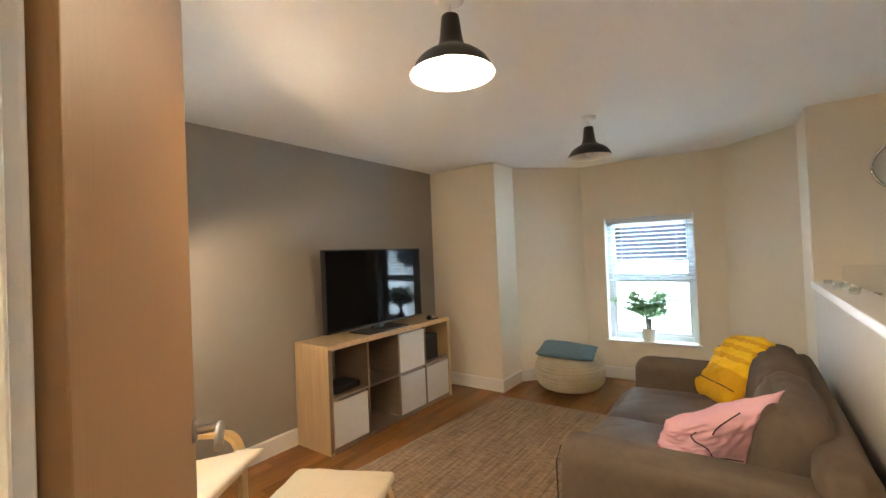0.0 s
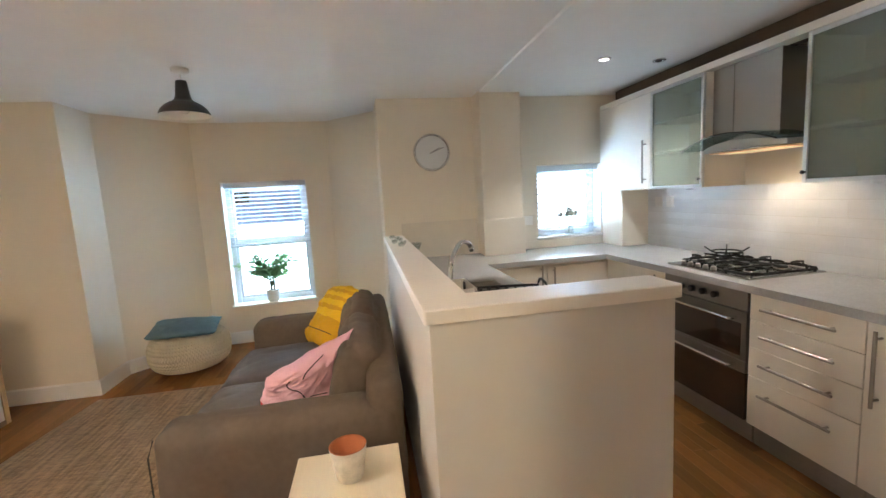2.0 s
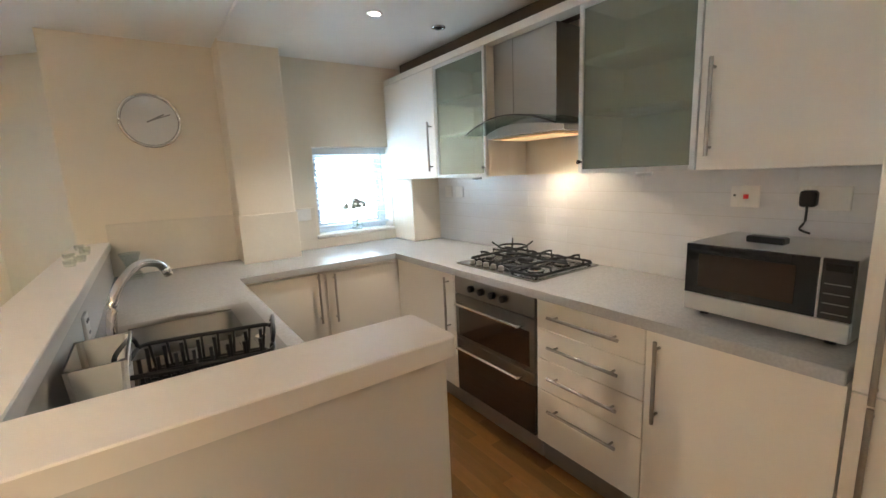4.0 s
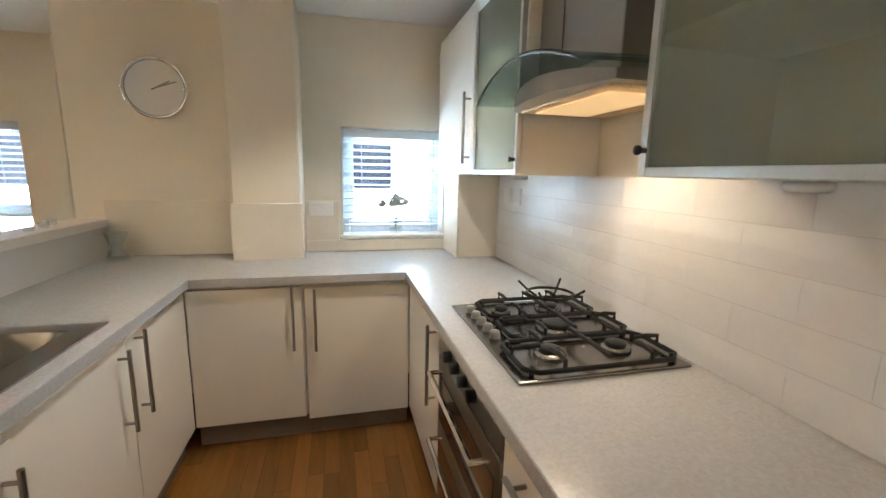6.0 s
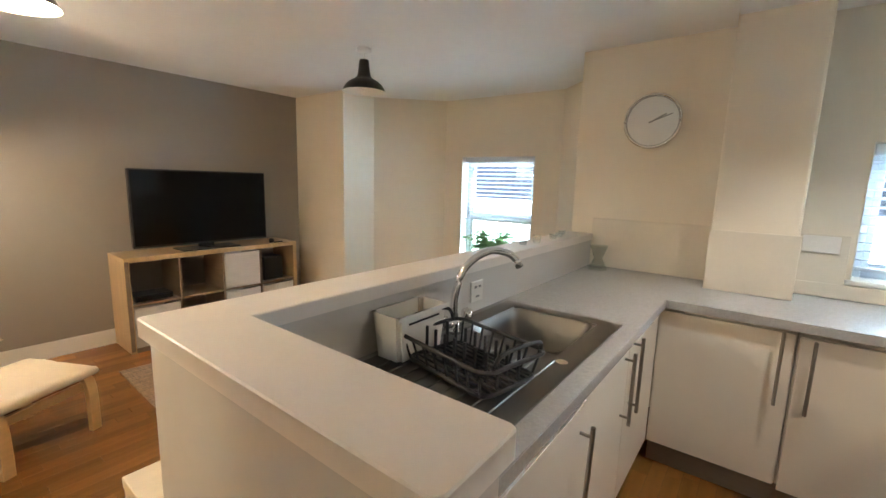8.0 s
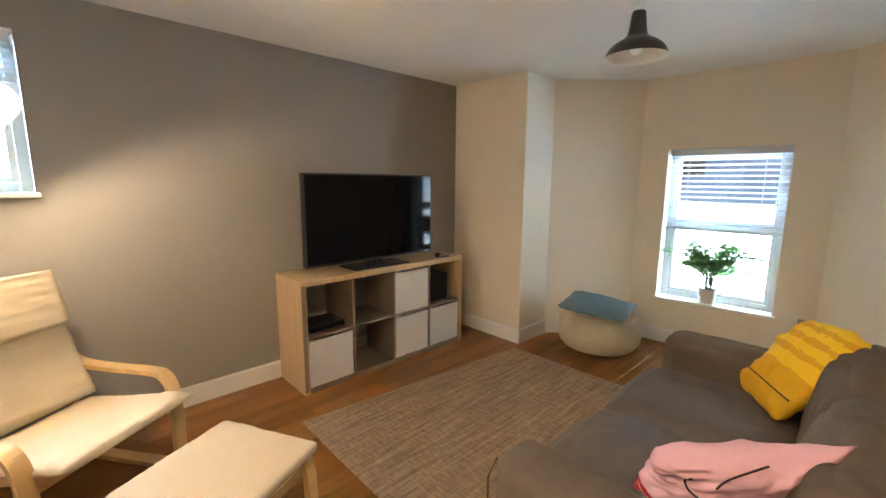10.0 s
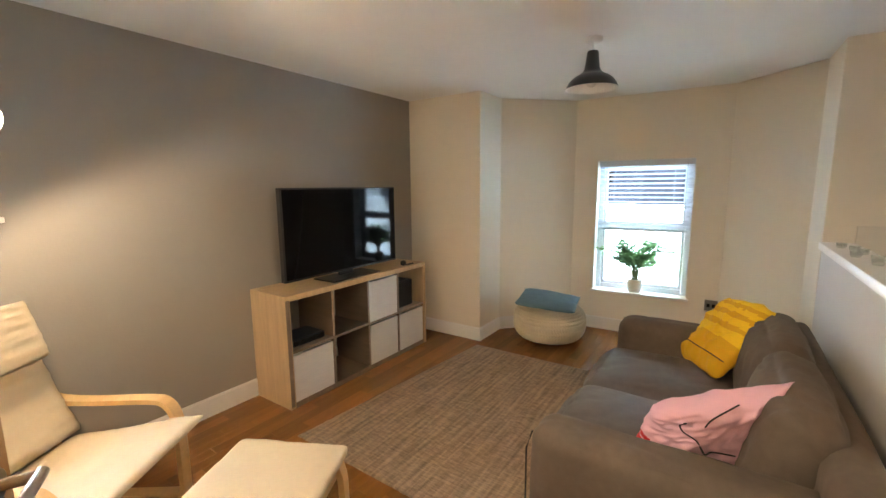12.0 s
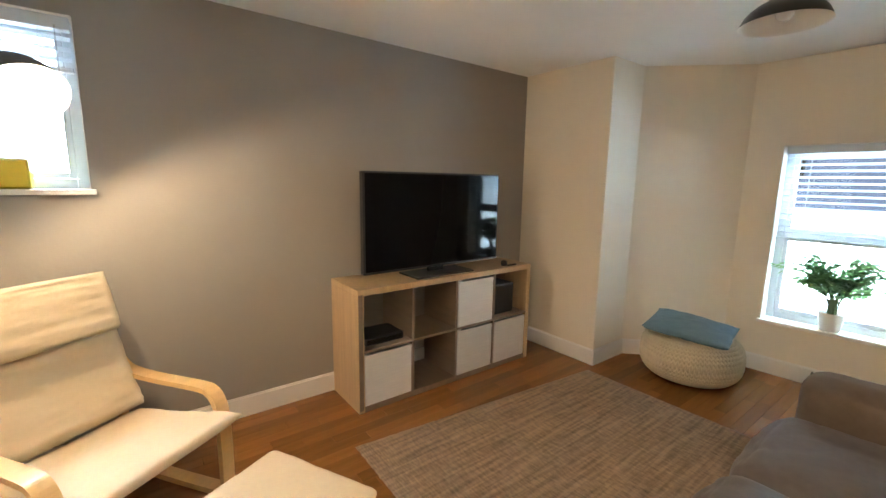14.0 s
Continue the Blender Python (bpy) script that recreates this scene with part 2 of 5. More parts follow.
PAVING = mat("pale_paving", (0.45, 0.44, 0.42), 0.85, vary=0.15, scale=1.5)

# ---- mesh helpers ----


def link(name, bm, material, smooth=False):
    me = bpy.data.meshes.new(name)
    bmesh.ops.recalc_face_normals(bm, faces=bm.faces[:])
    for f in bm.faces:
        f.smooth = smooth
    bm.to_mesh(me)
    bm.free()
    for one in material if isinstance(material, (list, tuple)) else (material,):
        me.materials.append(one)
    return new(name, me)


def part(name, bm, material, parent, label="", smooth=False):
    ob = link(name, bm, material, smooth)
    ob.parent = parent
    if label:
        ob["label"] = label
    return ob


def thing(name, m, label, category, group=""):
    ob = new(name)
    ob.empty_display_size = 0.05
    ob.matrix_world = m
    return tagged(ob, label, category, group)


def structure(name, bm, material, label="", smooth=False):
    return tagged(link(name, bm, material, smooth), label or name.replace("_", " "), kind="structure")


def box(bm, x0, y0, z0, x1, y1, z1, bevel=0.0, seg=2, index=0):
    vs = [bm.verts.new((x, y, z)) for z in (z0, z1) for x, y in ((x0, y0), (x1, y0), (x1, y1), (x0, y1))]
    fs = [bm.faces.new([vs[i] for i in q]) for q in ((3, 2, 1, 0), (4, 5, 6, 7), (0, 1, 5, 4), (1, 2, 6, 5), (2, 3, 7, 6), (3, 0, 4, 7))]
    for f in fs:
        f.material_index = index
    if bevel:
        edges = {e for f in fs for e in f.edges}
        bmesh.ops.bevel(bm, geom=list(edges), offset=bevel, segments=seg, affect="EDGES", profile=0.5)
    return bm


def boxed(x0, y0, z0, x1, y1, z1, bevel=0.0, seg=2):
    return box(bmesh.new(), x0, y0, z0, x1, y1, z1, bevel, seg)


def lathe(profile, n=32, bm=None, at=(0, 0, 0), index=0):
    """Turn (radius, z) pairs round the z axis."""
    bm = bm or bmesh.new()
    rings = []
    for r, z in profile:
        if r < 1e-5:
            rings.append([bm.verts.new((at[0], at[1], at[2] + z))])
        else:
            rings.append([bm.verts.new((at[0] + r * math.cos(2 * math.pi * k / n), at[1] + r * math.sin(2 * math.pi * k / n), at[2] + z)) for k in range(n)])
    for a, b in zip(rings, rings[1:]):
        for k in range(n):
            quad = [a[k % len(a)], a[(k + 1) % len(a)], b[(k + 1) % len(b)], b[k % len(b)]]
            quad = list(dict.fromkeys(quad))
            if len(quad) > 2:
                bm.faces.new(quad).material_index = index
    return bm


def tube(points, r, n=8, bm=None, closed=False, index=0):
    """A round bar along points."""
    bm = bm or bmesh.new()
    pts = [Vector(p) for p in points]
    rings, up = [], Vector((0, 0, 1))
    for k, p in enumerate(pts):
        a = pts[k - 1] if k or closed else p
        b = pts[(k + 1) % len(pts)] if k + 1 < len(pts) or closed else p
        d = (b - a).normalized()
        side = d.cross(up if abs(d.z) < 0.95 else Vector((1, 0, 0))).normalized()
        other = side.cross(d)
        rr = r[k] if isinstance(r, (list, tuple)) else r
        rings.append([bm.verts.new(p + rr * (math.cos(2 * math.pi * j / n) * side + math.sin(2 * math.pi * j / n) * other)) for j in range(n)])
    for a, b in zip(rings, rings[1:] + ([rings[0]] if closed else [])):
        for j in range(n):
            bm.faces.new((a[j], a[(j + 1) % n], b[(j + 1) % n], b[j])).material_index = index
    if not closed:
        bm.faces.new(rings[0][::-1]).material_index = index
        bm.faces.new(rings[-1]).material_index = index
    return bm


def strip(points, half, thick, bm=None):
    """A flat bent bar, of width 2 * half along x, through (y, z) points, thick across the bend."""
    bm = bm or bmesh.new()
    rings = []
    for k, (y, z) in enumerate(points):
        y0, z0 = points[max(k - 1, 0)]
        y1, z1 = points[min(k + 1, len(points) - 1)]
        d = Vector((y1 - y0, z1 - z0)).normalized()
        n = Vector((-d.y, d.x)) * thick / 2
        rings.append([bm.verts.new(v) for v in ((-half, y - n.x, z - n.y), (half, y - n.x, z - n.y), (half, y + n.x, z + n.y), (-half, y + n.x, z + n.y))])
    for a, b in zip(rings, rings[1:]):
        for j in range(4):
            bm.faces.new((a[j], a[(j + 1) % 4], b[(j + 1) % 4], b[j]))
    bm.faces.new(rings[0][::-1]), bm.faces.new(rings[-1])
    bmesh.ops.bevel(bm, geom=[e for e in bm.edges if e.is_manifold and e.calc_face_angle(0) > 1.2], offset=thick * 0.18, segments=2, affect="EDGES")
    return bm


def bend(points, steps=6):
    """Points of a Catmull-Rom curve through the given ones."""
    out, n = [], len(points)
    for k in range(n - 1):
        p = [Vector(points[max(0, min(n - 1, k + j))]) for j in (-1, 0, 1, 2)]
        for s in range(steps):
            t = s / steps
            out.append(0.5 * (2 * p[1] + (p[2] - p[0]) * t + (2 * p[0] - 5 * p[1] + 4 * p[2] - p[3]) * t * t + (3 * p[1] - p[0] - 3 * p[2] + p[3]) * t**3))
    return [*out, Vector(points[-1])]


def soft_box(sx, sy, sz, r, bulge=(0, 0, 0), crease=0.004, cuts=14, seed=0, at=(0, 0, 0), bm=None):
    """An upholstered block: rounded edges, swelling faces, faint creases. It is centred on at."""
    bm = bm or bmesh.new()
    made = bmesh.ops.create_cube(bm, size=2)["verts"]
    edges = list({e for v in made for e in v.link_edges})
    bmesh.ops.subdivide_edges(bm, edges=edges, cuts=cuts, use_grid_fill=True)
    half = Vector((sx / 2, sy / 2, sz / 2))
    for v in bm.verts:
        u = v.co.copy()
        p = Vector([half[i] * math.copysign(abs(u[i]) ** 0.8, u[i]) for i in range(3)])
        inner = Vector([max(-(half[i] - r), min(half[i] - r, p[i])) for i in range(3)])
        d = p - inner
        if d.length > 1e-9:
            p = inner + d.normalized() * min(d.length, r) if max(abs(c) for c in u) < 0.999 else inner + d.normalized() * r
        for i in range(3):
            j, k = (i + 1) % 3, (i + 2) % 3
            p[i] += bulge[i] * u[i] * (1 - u[j] ** 2) * (1 - u[k] ** 2)
        p += crease * noise.noise_vector(p * 5 + Vector((seed * 7.1, 3, 1))) + 0.5 * crease * noise.noise_vector(p * 14 + Vector((seed, 9, 4))) - 1.6 * crease * max(0.0, 0.16 - abs(noise.noise(p * 6.5 + Vector((seed, 2, 8))))) / 0.16 * Vector((0.3, 0.5, 0.8))
        v.co = p + Vector(at)
    return bm


def cushion(w, h, t, n=28, seed=0, wrinkle=0.012, pull=0.05):
    """A loose square cushion in the xy plane with pinched corners, thickness t."""
    bm = bmesh.new()
    grid = {}
    for s in (1, -1):
        for i in range(n + 1):
            for j in range(n + 1):
                u, v = 2 * i / n - 1, 2 * j / n - 1
                edge = i in (0, n) or j in (0, n)
                if edge and s < 0:
                    grid[s, i, j] = grid[1, i, j]
                    continue
                puff = ((1 - u**4) * (1 - v**4)) ** 0.6
                side = 1 - pull * (1 - (u * v) ** 2) * max(abs(u), abs(v)) ** 3
                p = Vector((u * w / 2 * side, v * h / 2 * side, s * t / 2 * puff))
                p += wrinkle * noise.noise_vector(Vector((u * 2, v * 2, seed * 3.3 + s)))
                p.z += wrinkle * 0.7 * noise.noise(Vector((u * 5, v * 5, seed + s * 2.0))) * puff
                p.z += s * wrinkle * 0.9 * abs(noise.noise(Vector((u * 3 + v, v * 4 - u * 2, seed * 1.7 + s)))) * puff
                grid[s, i, j] = bm.verts.new(p)
    for s in (1, -1):
        for i in range(n):
            for j in range(n):
                q = [grid[s, i, j], grid[s, i + 1, j], grid[s, i + 1, j + 1], grid[s, i, j + 1]]
                bm.faces.new(q if s > 0 else q[::-1])
    return bm


def slab(xs, ys, filled, z0, z1, bm=None):
    """One solid plate from the filled cells of a grid of lines."""
    bm = bm or bmesh.new()
    pts = {}

    def at(i, j, z):
        if (i, j, z) not in pts:
            pts[i, j, z] = bm.verts.new((xs[i], ys[j], z))
        return pts[i, j, z]

    for i in range(len(xs) - 1):
        for j in range(len(ys) - 1):
            if not filled(i, j):
                continue
            bm.faces.new((at(i, j, z1), at(i + 1, j, z1), at(i + 1, j + 1, z1), at(i, j + 1, z1)))
            bm.faces.new((at(i, j + 1, z0), at(i + 1, j + 1, z0), at(i + 1, j, z0), at(i, j, z0)))
            for (a, b), (k, m) in zip((((i, j), (i + 1, j)), ((i + 1, j), (i + 1, j + 1)), ((i + 1, j + 1), (i, j + 1)), ((i, j + 1), (i, j))), ((i, j - 1), (i + 1, j), (i, j + 1), (i - 1, j))):
                if not (0 <= k < len(xs) - 1 and 0 <= m < len(ys) - 1 and filled(k, m)):
                    bm.faces.new((at(*a, z0), at(*b, z0), at(*b, z1), at(*a, z1)))
    return bm


H = 2.28  # ceiling height

# ---- the large structure ----


def wall(name, p0, p1, material, holes=(), thick=0.16, z1=None, label="", ext=(0, 0)):
    """A wall whose room side runs from p0 to p1 with the room on the left; holes are (from, to, bottom, top) along it."""
    p0, p1 = Vector((*p0, 0)), Vector((*p1, 0))
    along = (p1 - p0).normalized()
    p0, p1 = p0 - along * ext[0], p1 + along * ext[1]
    holes = [(a + ext[0], b + ext[0], lo, hi) for a, b, lo, hi in holes]
    run = (p1 - p0).length
    top = z1 or H + 0.05
    bm = bmesh.new()
    at = 0.0
    for a, b, lo, hi in sorted(holes):
        box(bm, at, -thick, 0, a, 0, top)
        if lo > 0:
            box(bm, a, -thick, 0, b, 0, lo)
        box(bm, a, -thick, hi, b, 0, top)
        at = b
    box(bm, at, -thick, 0, run, 0, top)
    ob = structure(name, bm, material, label)
    d = (p1 - p0).normalized()
    ob.matrix_world = Matrix.Translation(p0) @ Matrix.Rotation(math.atan2(d.y, d.x), 4, "Z")
    return ob


XW, XE, YS, YN = -2.60, 2.92, 0.33, 4.03
DOOR0, DOOR1 = -0.160, 0.60
wall("wall_south", (XW, YS), (XE, YS), CREAM, [(DOOR0 - XW, DOOR1 - XW, 0, 2.05)], 0.12, ext=(0.1, 0.1), label="cream painted plaster wall with a doorway")
wall("wall_east", (XE, YS), (XE, YN + 0.1), CREAM, ext=(0.1, 0), label="cream painted plaster kitchen wall")
KW0, KW1, KWB, KWT = 1.99, 2.645, 0.985, 1.66
wall("wall_north_kitchen", (XE + 0.1, YN), (0.56, YN), CREAM, [(XE + 0.1 - KW1, XE + 0.1 - KW0, KWB, KWT)], 0.26, label="cream painted kitchen wall with a small window")
wall("wall_bay_return", (0.557, YN + 0.004), (0.55, 4.53), CREAM, thick=0.12, ext=(0, 0.06), label="cream painted bay return")
wall("wall_bay_east", (0.553, 4.52), (0.05, 4.99), CREAM, ext=(0.07, 0.07), label="cream painted angled bay wall")
WA, WB = Vector((0.05, 4.99)), Vector((-1.25, 4.925))
WIN0, WIN1, WINB, WINT = 0.25, 1.08, 0.405, 1.69
wall("wall_bay_north", WA, WB, CREAM, [(WIN0, WIN1, WINB, WINT)], 0.26, ext=(0.09, 0.09), label="cream painted bay wall with a sash window")
wall("wall_bay_west", (-1.25, 4.922), (-1.80, 4.37), CREAM, ext=(0.07, 0.07), label="cream painted angled bay wall")
wall("wall_column_side", (-1.80, 4.375), (-1.80, 3.962), CREAM, ext=(0.06, 0), label="cream painted side of the corner pier")
wall("wall_column_front", (-1.803, 3.96), (XW - 0.1, 3.96), CREAM, label="cream painted front of the corner pier")
LW0, LW1, LWB, LWT = 0.42, 1.035, 1.335, 2.085
wall("wall_west", (XW, 3.97), (XW, YS - 0.1), TAUPE, [(3.97 - LW1, 3.97 - LW0, LWB, LWT)], 0.24, label="taupe painted feature wall behind the television")
structure("wall_pilaster", boxed(1.40, 3.797, 0.885, 1.763, YN + 0.02, H + 0.04, 0.012), CREAM, "cream painted pilaster above the worktop")
structure("wall_pier", boxed(2.652, 3.70, 0.885, XE + 0.02, YN + 0.02, 1.384, 0.008), CREAM, "cream painted boxing below the wall cabinets")
bm = boxed(XW - 0.2, -1.4, H, XE + 0.2, 5.3, H + 0.12)
structure("ceiling", bm, WHITE, "white painted plaster ceiling")
structure("ceiling_beam", boxed(1.405, YS + 0.003, H - 0.016, 1.758, YN, H + 0.02, 0.006), WHITE, "shallow white boxed strip on the ceiling")

# hall behind the doorway
for nm, a, b in (("wall_hall_west", (-0.75, 0.20), (-0.75, -1.3)), ("wall_hall_south", (-0.75, -1.3), (1.35, -1.3)), ("wall_hall_east", (1.35, -1.3), (1.35, 0.20))):
    wall(nm, a, b, CREAM, thick=0.1, label="plain cream hall wall")

# half-height wall and its ledge
bm = slab((0.56, 0.70, 1.375), (1.485, 1.625, YN), lambda i, j: i == 0 or j == 0, 0, 1.06)
structure("wall_half_height", bm, HALFWALL, "pale painted half-height wall round the kitchen")


def arc(cx, cy, r, a0, n=6):
    return [(cx + r * math.cos(radians(a0 + 90 * k / n)), cy + r * math.sin(radians(a0 + 90 * k / n))) for k in range(n + 1)]


out = arc(0.552, 1.476, 0.010, 180, 3) + arc(1.376, 1.484, 0.018, -90) + arc(1.378, 1.626, 0.016, 0) + [(0.712, 1.642), (0.712, YN - 0.002), (0.542, YN - 0.002)]
bm = bmesh.new()
low, high, rim = [bm.verts.new((x, y, 1.058)) for x, y in out], [bm.verts.new((x, y, 1.097)) for x, y in out], []
for k in range(len(out)):
    p, q, r = Vector(out[k - 1]), Vector(out[k]), Vector(out[(k + 1) % len(out)])
    d1, d2 = (q - p).normalized(), (r - q).normalized()
    nn = Vector((-d1.y - d2.y, d1.x + d2.x))
    nn = nn.normalized() * 0.003 / max(0.4, nn.normalized().dot(Vector((-d1.y, d1.x))))
    rim.append(bm.verts.new((q.x + nn.x, q.y + nn.y, 1.10)))
n = len(out)
for k in range(n):
    bm.faces.new((low[k], low[(k + 1) % n], high[(k + 1) % n], high[k])), bm.faces.new((high[k], high[(k + 1) % n], rim[(k + 1) % n], rim[k]))
bm.faces.new(low[::-1]), bm.faces.new(rim)
structure("wall_ledge", bm, LEDGE, "pale laminate ledge capping the half-height wall")

# skirting


def skirting(p0, p1):
    p0, p1 = Vector((*p0, 0)), Vector((*p1, 0))
    d = (p1 - p0).normalized()
    bm = boxed(0, 0.0, 0.001, (p1 - p0).length, 0.016, 0.125)
    bmesh.ops.bevel(bm, geom=[e for e in bm.edges if all(v.co.z > 0.1 and v.co.y > 0.01 for v in e.verts)], offset=0.008, segments=2, affect="EDGES")
    ob = structure("baseboard", bm, GLOSSWHITE, "white gloss skirting board")
    ob.matrix_world = Matrix.Translation(p0) @ Matrix.Rotation(math.atan2(d.y, d.x), 4, "Z")


for a, b in (((XW, 3.96), (XW, YS)), ((-1.80, 3.96), (XW, 3.96)), ((-1.80, 4.37), (-1.80, 3.945)), ((-1.25, 4.922), (-1.80, 4.37)), ((0.05, 4.99), (-1.25, 4.925)),
             ((0.553, 4.52), (0.05, 4.99)), ((XW, YS), (DOOR0 - 0.07, YS)), ((DOOR1 + 0.07, YS), (2.28, YS))):
    skirting(a, b)

# ---- windows ----


def sash(name, w, h, m, label, meet=None, sill_out=0.02, deep=0.13):
    """A window in its reveal: local x along the wall, y into the room, z up from the opening's bottom; the wall's room side is y = 0."""
    win = tagged(new(name), label, kind="structure")
    win.matrix_world = m
    y0, y1 = -deep - 0.05, -deep
    bm = bmesh.new()
    f = 0.05
    for q in ((0, 0, f, h), (w - f, 0, w, h), (f, 0, w - f, f), (f, h - f, w - f, h)):
        box(bm, q[0] + 0.001, y0, q[1] + 0.001, q[2] - 0.001, y1, q[3] - 0.001, 0.004)
    part("window_frame", bm, UPVC, win)
    spans = [(f, meet - 0.02), (meet + 0.02, h - f)] if meet else [(f, h - f)]
    if meet:
        for x in (0.115, w - 0.115):
            part("sash_stop", boxed(x - 0.006, y1 - 0.022, meet - 0.20, x + 0.006, y1 - 0.010, meet - 0.165, 0.002), GREYHAND, win, "small grey sash stop")
        part("meeting_rail", boxed(f, y0 + 0.005, meet - 0.02, w - f, y1 - 0.004, meet + 0.02, 0.004), UPVC, win)
    for lo, hi in spans:
        bm = bmesh.new()
        g = 0.028
        for q in ((f, lo, f + g, hi), (w - f - g, lo, w - f, hi), (f + g, lo, w - f - g, lo + g), (f + g, hi - g, w - f - g, hi)):
            box(bm, q[0], y0 + 0.008, q[1], q[2], y1 - 0.010, q[3], 0.003)
        part("sash", bm, UPVC, win)
        pane = part("pane", boxed(f + g - 0.005, y0 + 0.018, lo + g - 0.005, w - f - g + 0.005, y0 + 0.024, hi - g + 0.005), GLASS, win)
        pane.visible_shadow = False
    part("window_sill", boxed(-0.02, -deep + 0.002, -0.022, w + 0.02, sill_out, 0.004, 0.006), GLOSSWHITE, win)
    bm = bmesh.new()
    box(bm, 0.001, y1 + 0.002, 0.004, 0.004, -0.001, h - 0.004), box(bm, w - 0.004, y1 + 0.002, 0.004, w - 0.001, -0.001, h - 0.004), box(bm, 0.004, y1 + 0.002, h - 0.004, w - 0.004, -0.001, h - 0.001)
    part("reveal_lining", bm, GLOSSWHITE, win)
    return win


def blind(m, w, top, bottom, label, tilt=14, pitch=0.044, depth=0.042):
    """A slatted blind; local x along it, z = 0 at its top."""
    ob = thing("venetian_blind", m, label, "blind", "window blinds")
    part("headrail", boxed(0, -0.025, -0.055, w, 0.03, 0.0, 0.004), SLAT, ob)
    n = int((top - bottom - 0.08) / pitch)
    a = radians(tilt)
    me = None
    for k in range(n):
        z = -0.085 - k * pitch
        if me is None:
            bm = bmesh.new()
            rows = []
            for s in range(5):
                t = s / 4 - 0.5
                y, zz = depth * t * math.cos(a), depth * t * math.sin(a) + 0.005 * (1 - 4 * t * t)
                rows.append([(x, y, zz) for x in (0.004, w - 0.004)])
            up = [[bm.verts.new(p) for p in r] for r in rows]
            dn = [[bm.verts.new((p[0], p[1], p[2] - 0.002)) for p in r] for r in rows]
            for i in range(4):
                bm.faces.new((up[i][0], up[i][1], up[i + 1][1], up[i + 1][0])), bm.faces.new((dn[i][0], dn[i + 1][0], dn[i + 1][1], dn[i][1]))
            bm.faces.new((up[0][0], dn[0][0], dn[0][1], up[0][1])), bm.faces.new((up[4][0], up[4][1], dn[4][1], dn[4][0]))
            first = part("slat", bm, SLAT, ob)
            first.location = (0, 0, z)
            me = first.data
        else:
            s = new("slat", me)
            s.parent, s.location = ob, (0, 0, z)
    zb = -0.085 - n * pitch
    part("bottom_rail", boxed(0.002, -0.022, zb - 0.012, w - 0.002, 0.022, zb + 0.006, 0.003), SLAT, ob)
    for x in (w * 0.18, w * 0.82):
        part("ladder_cord", tube([(x, 0.022, -0.05), (x, 0.022, zb)], 0.0012, 5), SLAT, ob)
    part("tilt_wand", tube([(0.05, 0.034, -0.04), (0.05, 0.036, -0.45)], 0.003, 6), THINGLASS, ob)


ang = math.atan2(WB.y - WA.y, WB.x - WA.x)
base = Matrix.Translation((*WA, 0)) @ Matrix.Rotation(ang, 4, "Z")
sash("window_1", WIN1 - WIN0, WINT - WINB, base @ Matrix.Translation((WIN0, 0, WINB)), "white framed sliding sash window in the bay", meet=0.645)
blind(base @ Matrix.Translation((WIN0 + 0.012, -0.075, WINT - 0.006)), WIN1 - WIN0 - 0.024, WINT, 1.02, "white slatted blind half lowered over the bay window")
kb = Matrix.Translation((KW1, YN, 0)) @ Matrix.Rotation(math.pi, 4, "Z")
sash("window_2", KW1 - KW0, KWT - KWB, kb @ Matrix.Translation((0, 0, KWB)), "small white framed kitchen window", deep=0.14)
blind(kb @ Matrix.Translation((0.012, -0.08, KWT - 0.006)), KW1 - KW0 - 0.024, KWT, 1.03, "white slatted blind lowered over the kitchen window")
lb = Matrix.Translation((XW, LW1, 0)) @ Matrix.Rotation(-math.pi / 2, 4, "Z")
sash("window_3", LW1 - LW0, LWT - LWB, lb @ Matrix.Translation((0, 0, LWB)), "small white framed window in the taupe wall", deep=0.12, sill_out=0.035)
blind(lb @ Matrix.Translation((0.012, -0.055, LWT - 0.004)), LW1 - LW0 - 0.024, LWT, 1.86, "white slatted blind drawn up over the side window")

# outside
structure("ground", boxed(-60, 5.3, -3.0, 60, 80, -2.9), PAVING, "pale paved street below the windows")
# self-glowing panels outside, which also send daylight in through the windows
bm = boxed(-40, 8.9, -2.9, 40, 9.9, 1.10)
structure("backdrop", bm, SKYWALL, "glowing pale backdrop wall standing in for the bright street")
structure("backdrop_sky", boxed(2.9, 12.0, -2.9, 40, 12.2, 12), SKYWALL, "glowing backdrop panel standing in for the overcast sky beyond the roofs")
structure("backdrop_west", boxed(-9.2, -6, -2.9, -9.0, 8, 9), SKYWALL, "glowing backdrop panel standing in for the overcast sky beyond the side window")
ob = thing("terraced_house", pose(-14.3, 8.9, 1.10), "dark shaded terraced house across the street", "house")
part("wall", boxed(0, 0, 0, 17.2, 1.0, 3.2), SHADEDHOUSE, ob)
part("roof", boxed(-0.2, -0.2, 3.2, 17.4, 1.2, 3.5, 0.05), SHADEDHOUSE, ob)
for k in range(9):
    w = part("window", boxed(0.7 + 1.85 * k, -0.03, 0.35, 1.5 + 1.85 * k, 0.02, 1.6), SHADEDHOUSE, ob)
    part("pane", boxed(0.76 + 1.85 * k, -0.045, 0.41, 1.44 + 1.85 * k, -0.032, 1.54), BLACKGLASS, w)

# ---- door ----
bm = bmesh.new()
